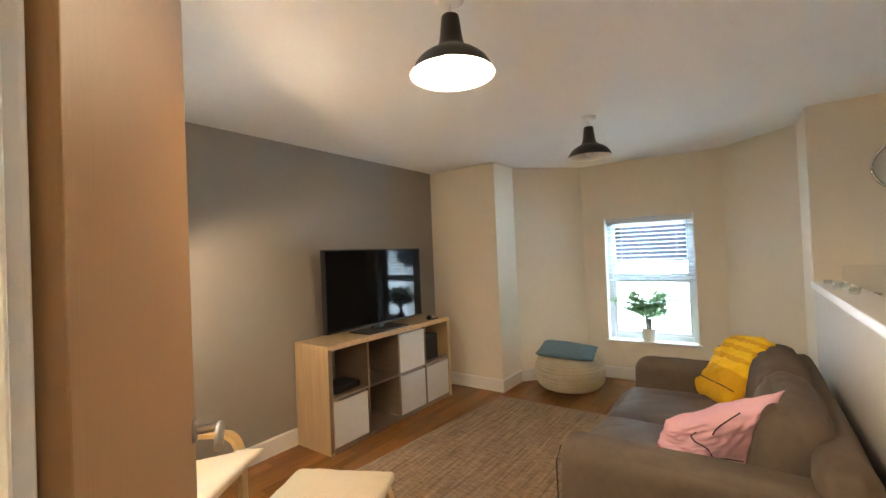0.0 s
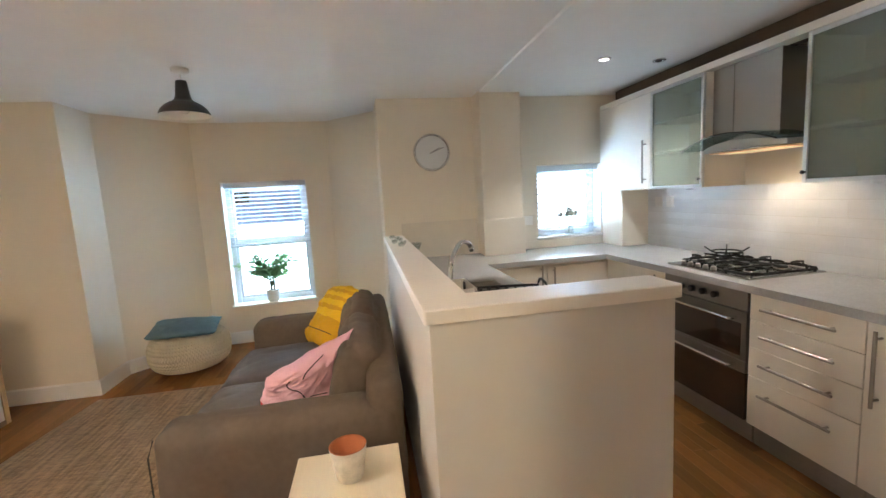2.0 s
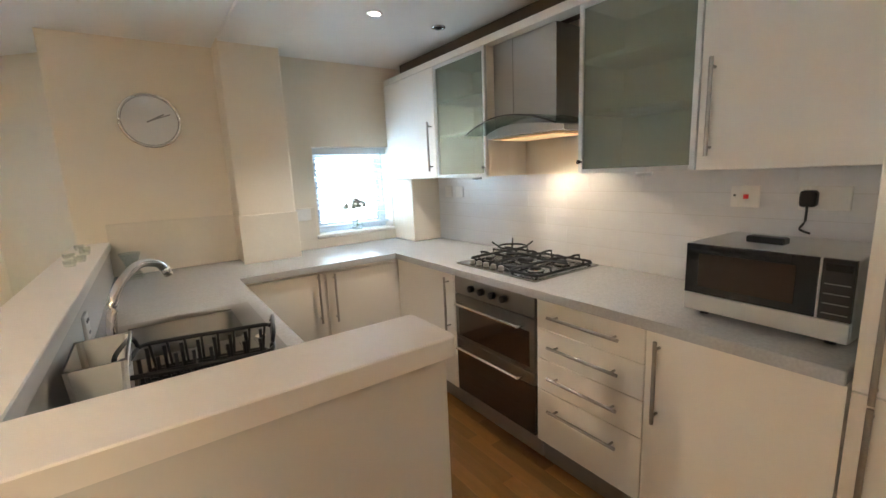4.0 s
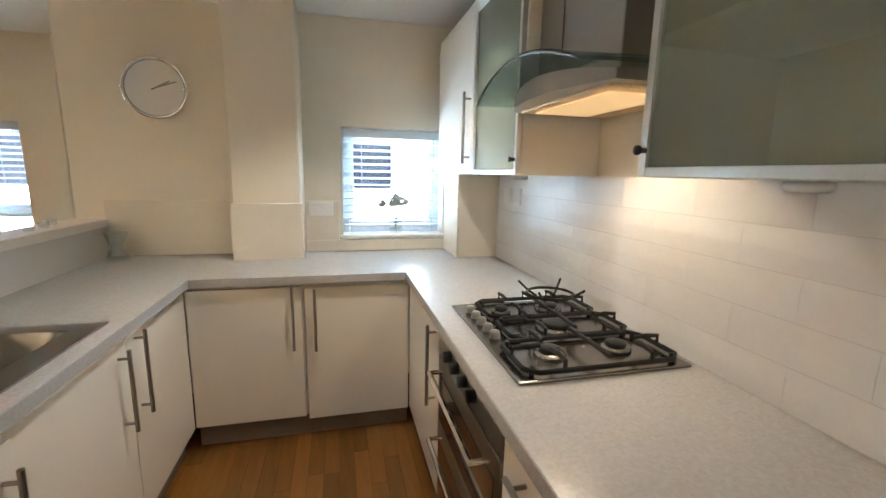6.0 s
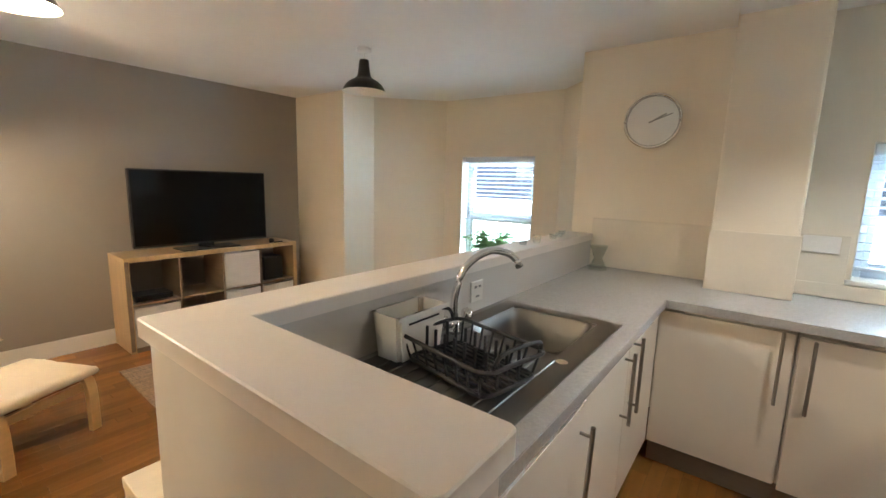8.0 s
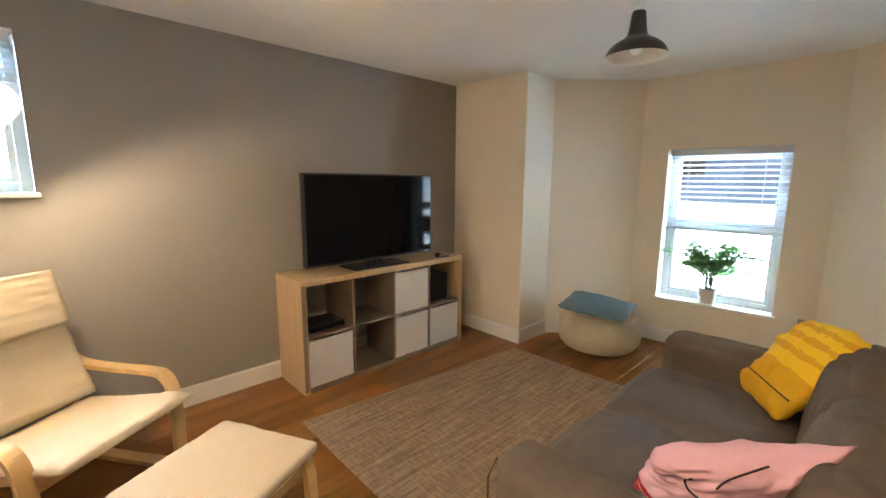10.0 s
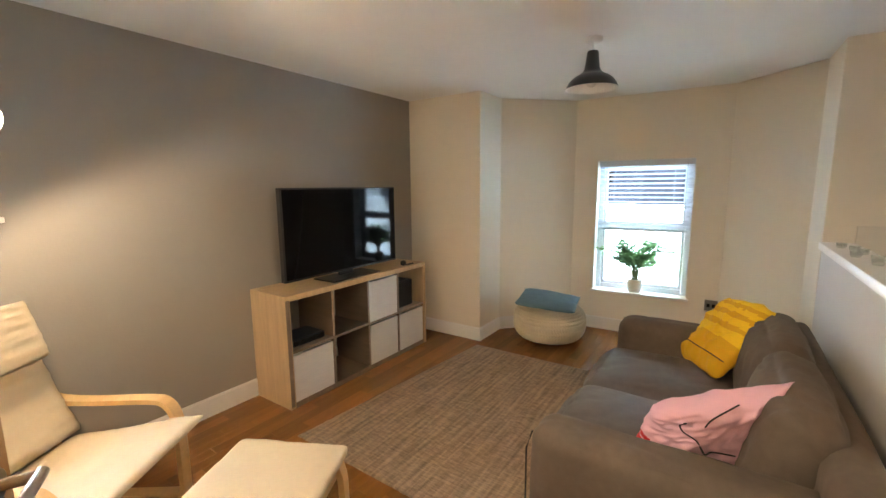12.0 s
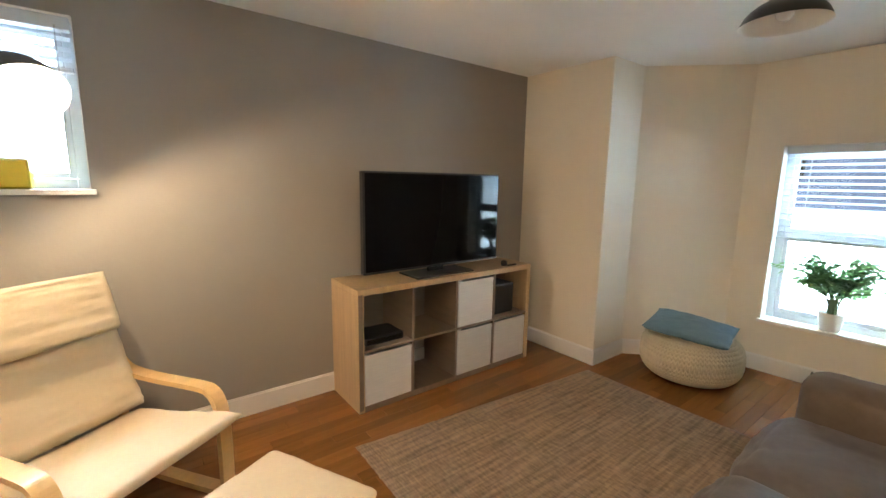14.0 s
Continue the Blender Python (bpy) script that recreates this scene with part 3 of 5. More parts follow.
for x0, x1, z0, z1 in ((DOOR0, DOOR0 + 0.028, 0, 2.02), (DOOR1 - 0.028, DOOR1, 0, 2.02), (DOOR0, DOOR1, 2.02, 2.048)):
    box(bm, x0 + 0.001, YS - 0.122, z0, x1 - 0.001, YS + 0.002, z1, 0.002)
structure("door_frame", bm, GLOSSWHITE, "white painted door lining")
for x0, x1, z0, z1 in ((DOOR0 - 0.06, DOOR0 - 0.001, 0, 2.11), (DOOR1 + 0.001, DOOR1 + 0.06, 0, 2.11), (DOOR0 - 0.001, DOOR1 + 0.001, 2.05, 2.11)):
    structure("trim", boxed(x0, YS + 0.001, z0, x1, YS + 0.017, z1, 0.004), GLOSSWHITE, "white painted architrave")
DD = Vector((-0.655, 0.346, 0)).normalized()
door = tagged(new("door_1"), "oak veneered flush door standing wide open", "door", kind="structure")
door.matrix_world = Matrix.Translation((-0.165, 0.364, 0.008)) @ Matrix.Rotation(math.atan2(DD.y, DD.x), 4, "Z")
part("door_leaf", boxed(0, 0, 0, 0.80, 0.04, 2.0, 0.002), DOORWOOD, door)
for s in (-1, 1):
    yf = 0.0 if s < 0 else 0.04
    hd = part("door_handle", lathe([(0, 0), (0.026, 0), (0.026, 0.006), (0.024, 0.009), (0, 0.009)], 28), STEEL, door, "brushed steel lever handle", True)
    hd.matrix_local = Matrix.Translation((0.80 - 0.06, yf, 1.002)) @ Matrix.Rotation(radians(90 if s < 0 else -90), 4, "X")
    bm = tube([(0, 0, 0.006), (0, 0, 0.058)], 0.0095, 16)
    lv = part("lever", tube([(0.010, 0, 0.055), (-0.125, 0, 0.055)], 0.0095, 16, bm), STEEL, hd, "", False)
for z in (0.25, 1.0, 1.75):
    part("hinge", tube([(-0.004, -0.005, z), (-0.004, -0.005, z + 0.09)], 0.006, 10), STEEL, door)

# ---- living room ----
# cube shelf: local x along its length, y = 0 at the back, front at y = -0.38
SH = thing("cube_shelf", pose(-2.592, 2.175, 0, 0, 0, 90), "pale oak veneered cube shelf unit with eight compartments", "shelf")
# local (x, y) -> world (-y, x): front at x = -2.592 + 0.38
L, D, T = 1.485, 0.385, 0.038
part("side_panel", boxed(0, -D, 0, T, 0, 0.77 - T, 0.002), OAKPALE, SH)
part("side_panel", boxed(L - T, -D, 0, L, 0, 0.77 - T, 0.002), OAKPALE, SH)
part("top_panel", boxed(0, -D, 0.77 - T, L, 0, 0.77, 0.002), OAKPALE, SH)
# inner panels, dividers and front strips use the oak darkened for shade
part("bottom_panel", boxed(T, -D + 0.001, 0.001, L - T, 0, T, 0.002), OAKSHADED, SH)
part("middle_shelf", boxed(T, -D + 0.002, 0.385 - 0.008, L - T, -0.001, 0.385 + 0.008, 0.001), OAKSHADED, SH)
CW = (L - 2 * T - 3 * 0.016) / 4
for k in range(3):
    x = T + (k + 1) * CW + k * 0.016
    part("divider", boxed(x, -D + 0.002, T, x + 0.016, -0.001, 0.377, 0.001), OAKSHADED, SH)
    part("divider", boxed(x, -D + 0.002, 0.393, x + 0.016, -0.001, 0.77 - T, 0.001), OAKSHADED, SH)
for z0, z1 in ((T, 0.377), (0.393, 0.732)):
    part("edge_strip", boxed(0.002, -D - 0.003, z0 - 0.02, 0.030, -D, z1 + 0.01, 0.001), OAKSHADED, SH)
mshelf = SH.matrix_world.copy()


def storage_box(k, row):
    x = T + k * (CW + 0.016) + 0.006
    z = T + 0.001 if row == 0 else 0.394
    w, h = CW - 0.012, 0.322
    ob = thing("storage_box", mshelf @ Matrix.Translation((x, -D + 0.004, z)), "white woven storage box in the cube shelf", "box", "storage boxes in the shelf")
    bm = bmesh.new()
    t = 0.006
    box(bm, 0, 0, 0, w, 0.35, t), box(bm, 0, 0, t, w, t, h, 0.002), box(bm, 0, 0.35 - t, t, w, 0.35, h), box(bm, 0, t, t, t, 0.35 - t, h), box(bm, w - t, t, t, w, 0.35 - t, h)
    part("body", bm, LINEN, ob)
    part("rim", boxed(0.0005, -0.003, h - 0.028, w - 0.0005, 0.001, h, 0.002), LINEN, ob)
    return ob


for k, row in ((0, 0), (2, 0), (2, 1), (3, 0)):
    storage_box(k, row)
ob = thing("set_top_box", mshelf @ Matrix.Translation((T + 0.03, -0.34, 0.394)), "black set-top box lying in the shelf", "set-top box")
part("body", boxed(0, 0, 0.004, 0.27, 0.2, 0.052, 0.006), BLACK, ob)
part("front_panel", boxed(0.01, -0.003, 0.012, 0.26, 0.0, 0.044, 0.001), BLACKGLASS, ob)
ob = thing("speaker", mshelf @ Matrix.Translation((T + 3 * (CW + 0.016) + 0.05, -0.33, 0.394)), "black upright speaker in the shelf", "speaker")
part("cabinet", boxed(0, 0, 0, 0.20, 0.18, 0.235, 0.008), BLACK, ob)
part("grille", boxed(0.01, -0.004, 0.012, 0.19, -0.0005, 0.223, 0.003), IRON, ob)
# television
TV = thing("television", pose(-2.37, 2.29, 0.77, 0, 0, 90), "large black flat-screen television on the shelf", "television")
part("casing", boxed(0, -0.018, 0.045, 1.13, 0.03, 0.685, 0.006), BLACK, TV)
part("screen", boxed(0.012, -0.021, 0.062, 1.118, -0.0185, 0.673), SCREEN, TV)
part("back_shell", boxed(0.18, 0.031, 0.10, 0.95, 0.07, 0.52, 0.02), BLACK, TV)
part("neck", boxed(0.50, 0.0, 0.012, 0.63, 0.028, 0.07, 0.004), BLACK, TV)
part("stand", boxed(0.32, -0.13, 0.0, 0.81, 0.10, 0.012, 0.005), BLACK, TV)
ob = thing("sensor_puck", mshelf @ Matrix.Translation((1.25, -0.32, 0.77)), "small round black puck on the shelf", "puck")
part("body", lathe([(0, 0), (0.022, 0), (0.026, 0.012), (0.024, 0.034), (0.012, 0.042), (0, 0.042)], 20), BLACK, ob, "", True)
part("stem", boxed(0.01, -0.04, 0, 0.10, -0.02, 0.012, 0.004), BLACK, ob)

# rug
RX, RY, RW, RL = -1.935, 2.015, 1.47, 1.82
bm = bmesh.new()
nx, ny = 90, 500
rows = []
for i in range(nx + 1):
    u = i / nx
    col = []
    for j in range(ny + 1):
        v = j / ny
        x, y = RX + RW * u + 0.17 * v, RY + RL * v - 0.03 * u * (1 - v)
        z = 0.011 + 0.0030 * math.sin(v * RL / 0.0072 * math.pi) * (0.6 + 0.5 * noise.noise(Vector((x * 12, y * 60, 0)))) + 0.0015 * noise.noise(Vector((x * 25, y * 55, 1)))
        if i in (0, nx) or j in (0, ny):
            x += 0.006 * noise.noise(Vector((x * 9, y * 30, 2)))
            y += 0.006 * noise.noise(Vector((x * 30, y * 9, 5)))
            z = 0.003
        col.append(bm.verts.new((x, y, z + 0.002 * noise.noise(Vector((x * 3, y * 3, 0))))))
    rows.append(col)
for i in range(nx):
    for j in range(ny):
        bm.faces.new((rows[i][j], rows[i + 1][j], rows[i + 1][j + 1], rows[i][j + 1]))
ob = link("rug", bm, JUTE, True)
tagged(ob, "woven brown jute rug on the wooden floor", "rug")

# sofa: local x along its length (0 at the near arm), y = 0 at the back, front to -y
SOFAM = Matrix.Translation((0.50, 1.945, 0)) @ Matrix.Rotation(radians(90), 4, "Z")
# rotation +90: local (x, y) -> world (-y, x); the front faces -x, so y runs to +y local
SO = thing("sofa", SOFAM, "taupe fabric two-seat sofa against the half-height wall", "sofa")
LS, DS = 1.68, 1.0
AW = 0.20


def arm(x0, label=""):
    bm = bmesh.new()
    soft_box(AW, 0.95, 0.535, 0.07, (0.008, 0.008, 0.010), 0.0035, 24, 3 + int(x0), (x0 + AW / 2, 0.495, 0.06 + 0.2675), bm)
    part("arm", bm, SOFA, SO, label, True)


arm(0.0), arm(LS - AW)
for x0 in (0.006, LS - 0.006):
    y = 0.972
    part("piping", tube([(x0, y, 0.09), (x0, y, 0.51), (x0 + (0.03 if x0 < 1 else -0.03), y - 0.01, 0.565)], 0.0035, 6), PIPING, SO)
part("base", soft_box(LS - 2 * AW + 0.02, 0.92, 0.24, 0.03, (0, 0, 0), 0.003, 10, 5, (LS / 2, 0.49, 0.06 + 0.12)), SOFA, SO, "", True)
part("back", soft_box(LS - 0.03, 0.15, 0.64, 0.06, (0.0, 0.01, 0.01), 0.004, 24, 6, (LS / 2, 0.08, 0.06 + 0.32)), SOFA, SO, "", True)
SW = (LS - 2 * AW) / 2
for k in range(2):
    x = AW + SW * (k + 0.5)
    part("seat_cushion", soft_box(SW - 0.022, 0.71, 0.16, 0.068, (0.0, 0.03, 0.032), 0.004, 30, 8 + k, (x, 0.655, 0.356 - 0.012 * k)), SOFASEAT, SO, "", True)
    bm = soft_box(SW - 0.012, 0.18, 0.40, 0.065, (0.0, 0.04, 0.03), 0.008, 30, 11 + k)
    bmesh.ops.transform(bm, matrix=pose(x, 0.205, 0.575, 13, 0, 0), verts=bm.verts[:])
    part("back_cushion", bm, SOFA, SO, "", True)
for x in (0.10, LS - 0.10):
    for y in (0.08, 0.92):
        part("foot", lathe([(0, 0), (0.022, 0), (0.028, 0.062), (0, 0.062)], 16, at=(x, y, 0)), BLACK, SO)


def printed_cushion(name, label, m, w, h, t, mats, seed, pick, lines=(), lean=0.0, pull=0.05, taper=1.0):
    """A scatter cushion; pick gives each face's material from its place; lines are drawn on its front as raised thread."""
    ob = thing(name, m, label, "cushion", "scatter cushions on the sofa")

    def shaped(p):
        """Slumped: lower on the side of -x, leaning along x."""
        y = -h / 2 + (p.y + h / 2) * (taper + (1 - taper) * min(1.0, max(0.0, p.x / w + 0.5)))
        return Vector((p.x + lean * y, y, p.z))

    bm = cushion(w, h, t, 44, seed, 0.020, pull)
    for f in bm.faces:
        c = f.calc_center_median()
        f.material_index = pick(2 * c.x / w, 2 * c.y / h)
    tree = [(v.co.copy(), v) for v in bm.verts if v.co.z > 0]
    for line in lines:
        pts = []
        for u, v in line:
            near = sorted(tree, key=lambda q: (q[0].x - u * w / 2) ** 2 + (q[0].y - v * h / 2) ** 2)[:4]
            pts.append(Vector((u * w / 2, v * h / 2, sum(q[0].z for q in near) / 4 + 0.001)))
        part("printed_line", tube(bend([shaped(p + Vector((0, 0, 0.003))) for p in pts], 5), 0.003, 6), PIPING, ob)
    for v in bm.verts:
        v.co = shaped(v.co)
    part("cover", bm, mats, ob, "", True)
    return ob


def yellow_pick(u, v):
    return 1 if v < -0.15 or abs(v - 0.18) < 0.07 or abs(v - 0.5) < 0.06 or abs(v - 0.78) < 0.06 else 0


def frame3(origin, right, up):
    """A pose whose x runs along right and whose y along up."""
    x = Vector(right).normalized()
    z = x.cross(Vector(up)).normalized()
    y = z.cross(x)
    return Matrix.Translation(origin) @ Matrix((x, y, z)).transposed().to_4x4()


printed_cushion("yellow_cushion", "yellow striped scatter cushion leaning in the sofa corner", frame3((0.10, 3.37, 0.62), (0.195, -0.36, 0.03), (0.19, 0.22, 0.35)), 0.42, 0.44, 0.14,
                (YELLOW, OCHRE), 1, yellow_pick, [[(x / 5, -0.62) for x in range(-5, 6)]], pull=-0.05)
PA, PD, PC = Vector((-0.140, 2.27, 0.495)), Vector((0.160, 2.36, 0.445)), Vector((0.280, 2.36, 0.790))
PR, PU = (PD - PA).normalized(), PC - PD
PN = PR.cross(PU).normalized()
PV = PN.cross(PR)
printed_cushion("pink_cushion", "pink scatter cushion with red corner stripes and black line", frame3((PA + PC) / 2, PR, PU), (PD - PA).length * 1.06, PU.dot(PV) * 1.04, 0.155,
                (PINK, RED), 2, lambda u, v: 1 if u + v < -1.70 or -1.60 < u + v < -1.36 else 0,
                [[(-0.5, 0.62), (-0.55, 0.45), (-0.45, 0.22), (-0.2, 0.0), (0.1, -0.5), (0.18, -0.36), (0.6, -0.42)], [(-0.2, 0.5), (-0.12, 0.72), (0.25, 0.88)]], PU.dot(PR) / PU.dot(PV), pull=-0.04, taper=0.42)

# side table with plant pot
TB = thing("side_table", pose(0.265, 1.715, 0), "small pale square side table beside the sofa", "table")
part("tabletop", boxed(-0.195, -0.195, 0.405, 0.195, 0.195, 0.445, 0.004), LACK, TB)
for sx in (-1, 1):
    for sy in (-1, 1):
        part("leg", boxed(sx * 0.17 - 0.022, sy * 0.17 - 0.022, 0, sx * 0.17 + 0.022, sy * 0.17 + 0.022, 0.405, 0.003), LACK, TB)
PT = thing("plant_pot", pose(0.275, 1.745, 0.445), "empty whitewashed terracotta pot on the side table", "pot")
part("pot", lathe([(0, 0), (0.045, 0), (0.048, 0.005), (0.066, 0.118), (0.066, 0.122)], 36), WHITEWASH, PT, "", True)
part("inside", lathe([(0.066, 0.122), (0.061, 0.124), (0.058, 0.118), (0.042, 0.010), (0, 0.010)], 36), TERRA, PT, "bare terracotta inside", True)

# pouf
PF = thing("pouf", pose(-1.27, 4.37, 0), "round cream knitted pouf on the floor", "pouf")
bm = bmesh.new()
nu, nv = 624, 130
rings = []
for j in range(nv + 1):
    v = -math.pi / 2 + math.pi * j / nv
    ring = []
    for i in range(nu):
        u = 2 * math.pi * i / nu
        a = abs((i / 8) % 1 - 0.5) * 2
        stitch = (j / 6.5 + 0.75 * a) % 1
        knit = 0.9 * math.sin(math.pi * stitch) ** 0.7 * (1 - 0.5 * a ** 5) * (0.45 + 0.55 * (1 - (1 - a) ** 6))
        cv, sv = abs(math.cos(v)) ** 0.62, math.copysign(abs(math.sin(v)) ** 0.75, math.sin(v))
        r = (0.320 + 0.019 * knit) * cv
        ring.append(bm.verts.new((r * math.cos(u), r * math.sin(u), 0.185 + (0.180 + 0.010 * knit * (sv > -0.8)) * sv)))
    rings.append(ring)
for a, b in zip(rings, rings[1:]):
    for i in range(nu):
        bm.faces.new((a[i], a[(i + 1) % nu], b[(i + 1) % nu], b[i]))
part("cover", bm, KNIT, PF, "", True)
ob = thing("blue_cushion", pose(-1.255, 4.29, 0.402, 5, 3, 10), "blue-grey scatter cushion lying on the pouf", "cushion")
part("cover", cushion(0.54, 0.43, 0.075, 30, 5, 0.010, 0.03), BLUE, ob, "", True)

# bentwood armchair and footstool: local -y is the front
CH = thing("armchair", pose(-2.105, 0.945, 0, 0, 0, 124), "bentwood armchair with cream canvas cushion", "armchair")
for s in (-1, 1):
    path = [(-0.385, 0.008), (-0.385, 0.30), (-0.375, 0.42), (-0.335, 0.485), (-0.26, 0.50), (0.0, 0.495), (0.17, 0.505), (0.24, 0.55), (0.27, 0.61)]
    bm = strip([(p.x, p.y) for p in bend([(a, b, 0) for a, b in path], 5)], 0.03, 0.022)
    bmesh.ops.translate(bm, verts=bm.verts[:], vec=(s * 0.305, 0, 0))
    part("arm", bm, BIRCH, CH, "", False)
    path = [(-0.36, 0.02), (-0.1, 0.012), (0.2, 0.012), (0.33, 0.05)]
    bm = strip([(p.x, p.y) for p in bend([(a, b, 0) for a, b in path], 5)], 0.03, 0.026)
    bmesh.ops.translate(bm, verts=bm.verts[:], vec=(s * 0.305, 0, 0.002))
    part("runner", bm, BIRCH, CH)
    path = [(-0.43, 0.385), (-0.12, 0.315), (0.10, 0.275), (0.16, 0.33), (0.235, 0.62), (0.292, 0.88)]
    bm = strip([(p.x, p.y) for p in bend([(a, b, 0) for a, b in path], 6)], 0.014, 0.035)
    bmesh.ops.translate(bm, verts=bm.verts[:], vec=(s * 0.25, 0, 0))
    part("seat_rail", bm, BIRCH, CH)
part("crossbar", boxed(-0.29, -0.36, 0.31, 0.29, -0.335, 0.37, 0.004), BIRCH, CH)
part("crossbar", boxed(-0.29, 0.20, 0.30, 0.29, 0.225, 0.36, 0.004), BIRCH, CH)


def pad(name, parent, line, w, t, seed, label=""):
    """An upholstered pad, w wide, following (y, z) points of its upper face's line."""
    pts = [Vector((p.x, p.y)) for p in bend([(a, b, 0) for a, b in line], 12)]
    n, mx = len(pts), 20
    bm, top, bot = bmesh.new(), [], []
    for k, p in enumerate(pts):
        d = (pts[min(k + 1, n - 1)] - pts[max(k - 1, 0)]).normalized()
        nrm = Vector((-d.y, d.x))
        e = min(k, n - 1 - k) / 3
        tt = t * (min(1, 0.35 + 0.65 * math.sqrt(min(1, e))))
        rt, rb = [], []
        for i in range(mx + 1):
            u = 2 * i / mx - 1
            f = (1 - abs(u) ** 8) ** 0.5
            x = u * w / 2 * (1 - 0.015 * (e < 1))
            q = p + nrm * tt / 2 * (0.25 + 0.75 * f) + nrm * 0.005 * noise.noise(Vector((x * 4, k * 0.35, seed))) + nrm * 0.004 * noise.noise(Vector((x * 12, k * 0.9, seed)))
            rt.append(bm.verts.new((x, q.x, q.y)))
            q = p - nrm * tt / 2 * (0.25 + 0.75 * f)
            rb.append(bm.verts.new((x, q.x, q.y)))
        top.append(rt), bot.append(rb)
    for k in range(n - 1):
        for i in range(mx):
            bm.faces.new((top[k][i], top[k][i + 1], top[k + 1][i + 1], top[k + 1][i])), bm.faces.new((bot[k][i], bot[k + 1][i], bot[k + 1][i + 1], bot[k][i + 1]))
        for i in (0, mx):
            bm.faces.new((top[k][i], top[k + 1][i], bot[k + 1][i], bot[k][i]))
    for k in (0, n - 1):
        for i in range(mx):
            bm.faces.new((top[k][i], top[k][i + 1], bot[k][i + 1], bot[k][i]))
    return part(name, bm, CANVAS, parent, label, True)


pad("seat_pad", CH, [(-0.515, 0.432), (-0.17, 0.365), (0.08, 0.33)], 0.57, 0.06, 1)
pad("back_pad", CH, [(0.06, 0.37), (0.125, 0.50), (0.185, 0.66), (0.215, 0.74)], 0.57, 0.085, 2)
pad("head_pad", CH, [(0.175, 0.715), (0.200, 0.815), (0.238, 0.925), (0.252, 0.965)], 0.57, 0.145, 3)
part("head_seam", tube([(-0.275, 0.222, 0.975), (0, 0.220, 0.978), (0.275, 0.222, 0.975)], 0.004, 6), CANVAS, CH)

FS = thing("footstool", pose(-1.318, 1.423, 0, 0, 0, 117) @ Matrix.Diagonal((0.95, 1.04, 0.955, 1)), "bentwood footstool with cream canvas pad", "footstool")
for s in (-1, 1):
    path = [(-0.23, 0.006), (-0.23, 0.20), (-0.22, 0.28), (-0.185, 0.318), (0.0, 0.305), (0.185, 0.318), (0.22, 0.28), (0.23, 0.20), (0.23, 0.006)]
    bm = strip([(p.x, p.y) for p in bend([(a, b, 0) for a, b in path], 5)], 0.026, 0.026)
    bmesh.ops.translate(bm, verts=bm.verts[:], vec=(s * 0.215, 0, 0))
    part("leg_frame", bm, BIRCH, FS)
for y in (-0.20, 0.20):
    part("crossbar", boxed(-0.21, y - 0.012, 0.25, 0.21, y + 0.012, 0.30, 0.004), BIRCH, FS)
bm = soft_box(0.54, 0.485, 0.05, 0.024, (0, 0, 0.006), 0.003, 14, 21, (0, 0, 0.35))
part("pad", bm, CANVAS, FS, "", True)

# pendant lamps


def pendant(m, drop, label, lit):
    ob = thing("pendant_lamp", m, label, "lamp", "ceiling pendants")
    part("ceiling_rose", lathe([(0, 0), (0.05, 0), (0.05, -0.018), (0.03, -0.03), (0, -0.03)], 28), GLOSSWHITE, ob, "white ceiling rose", True)
    part("cord", tube([(0, 0, -0.028), (0, 0, -drop + 0.20)], 0.004, 8), GLOSSWHITE, ob)
    prof = [(0.022, 0.205), (0.030, 0.202), (0.034, 0.175), (0.043, 0.11), (0.060, 0.085), (0.095, 0.065), (0.125, 0.038), (0.145, 0.0)]
    pts = [(p.x, p.y) for p in bend([(a, b, 0) for a, b in prof], 4)]
    part("shade", lathe([(0, 0.206)] + [(a, b) for a, b in pts], 48, at=(0, 0, -drop)), SHADE, ob, "dark enamelled metal shade", True)
    part("shade_lining", lathe([(0.146, -0.001)] + [(max(a - 0.004, 0.001), b - 0.003) for a, b in pts[::-1]][1:] + [(0, 0.198)], 48, at=(0, 0, -drop)), SHADEIN, ob, "white enamelled inside", True)
    part("bulb_holder", tube([(0, 0, -drop + 0.195), (0, 0, -drop + 0.10)], 0.018, 16), GLOSSWHITE, ob)
    b = part("bulb", lathe([(0, 0.005), (0.015, 0.008), (0.028, 0.022), (0.031, 0.040), (0.026, 0.062), (0.014, 0.085), (0.013, 0.102), (0, 0.102)], 24, at=(0, 0, -drop + 0.005)), BULB if lit else BULBOFF, ob, "glowing bulb" if lit else "unlit opal bulb", True)
    if lit:
        b.visible_shadow = False


pendant(pose(-0.60, 1.49, H), 0.275, "dark metal pendant lamp, switched on", True)
pendant(pose(-0.637, 3.19, H), 0.275, "dark metal pendant lamp, switched off", False)

# reading lamp behind the armchair: a tilted bell on a pole
FLP = thing("floor_lamp", pose(-2.43, 0.47, 0), "floor-standing reading lamp with tilted bell shade, switched on", "lamp")
part("base", lathe([(0, 0), (0.11, 0), (0.112, 0.012), (0.02, 0.022), (0, 0.022)], 36), SHADE, FLP, "", True)
part("pole", tube(bend([(0, 0, 0.02), (0, 0, 1.0), (0.0, 0.0, 1.72), (0.05, 0.12, 1.84), (0.16, 0.29, 1.84), (0.21, 0.36, 1.79)], 8), 0.008, 10), SHADE, FLP, "", True)
tilt = Vector((-0.78, -0.55, 1.0)).to_track_quat("Z", "Y").to_matrix().to_4x4()
at3 = Matrix.Translation((0.285, 0.430, 1.665)) @ tilt
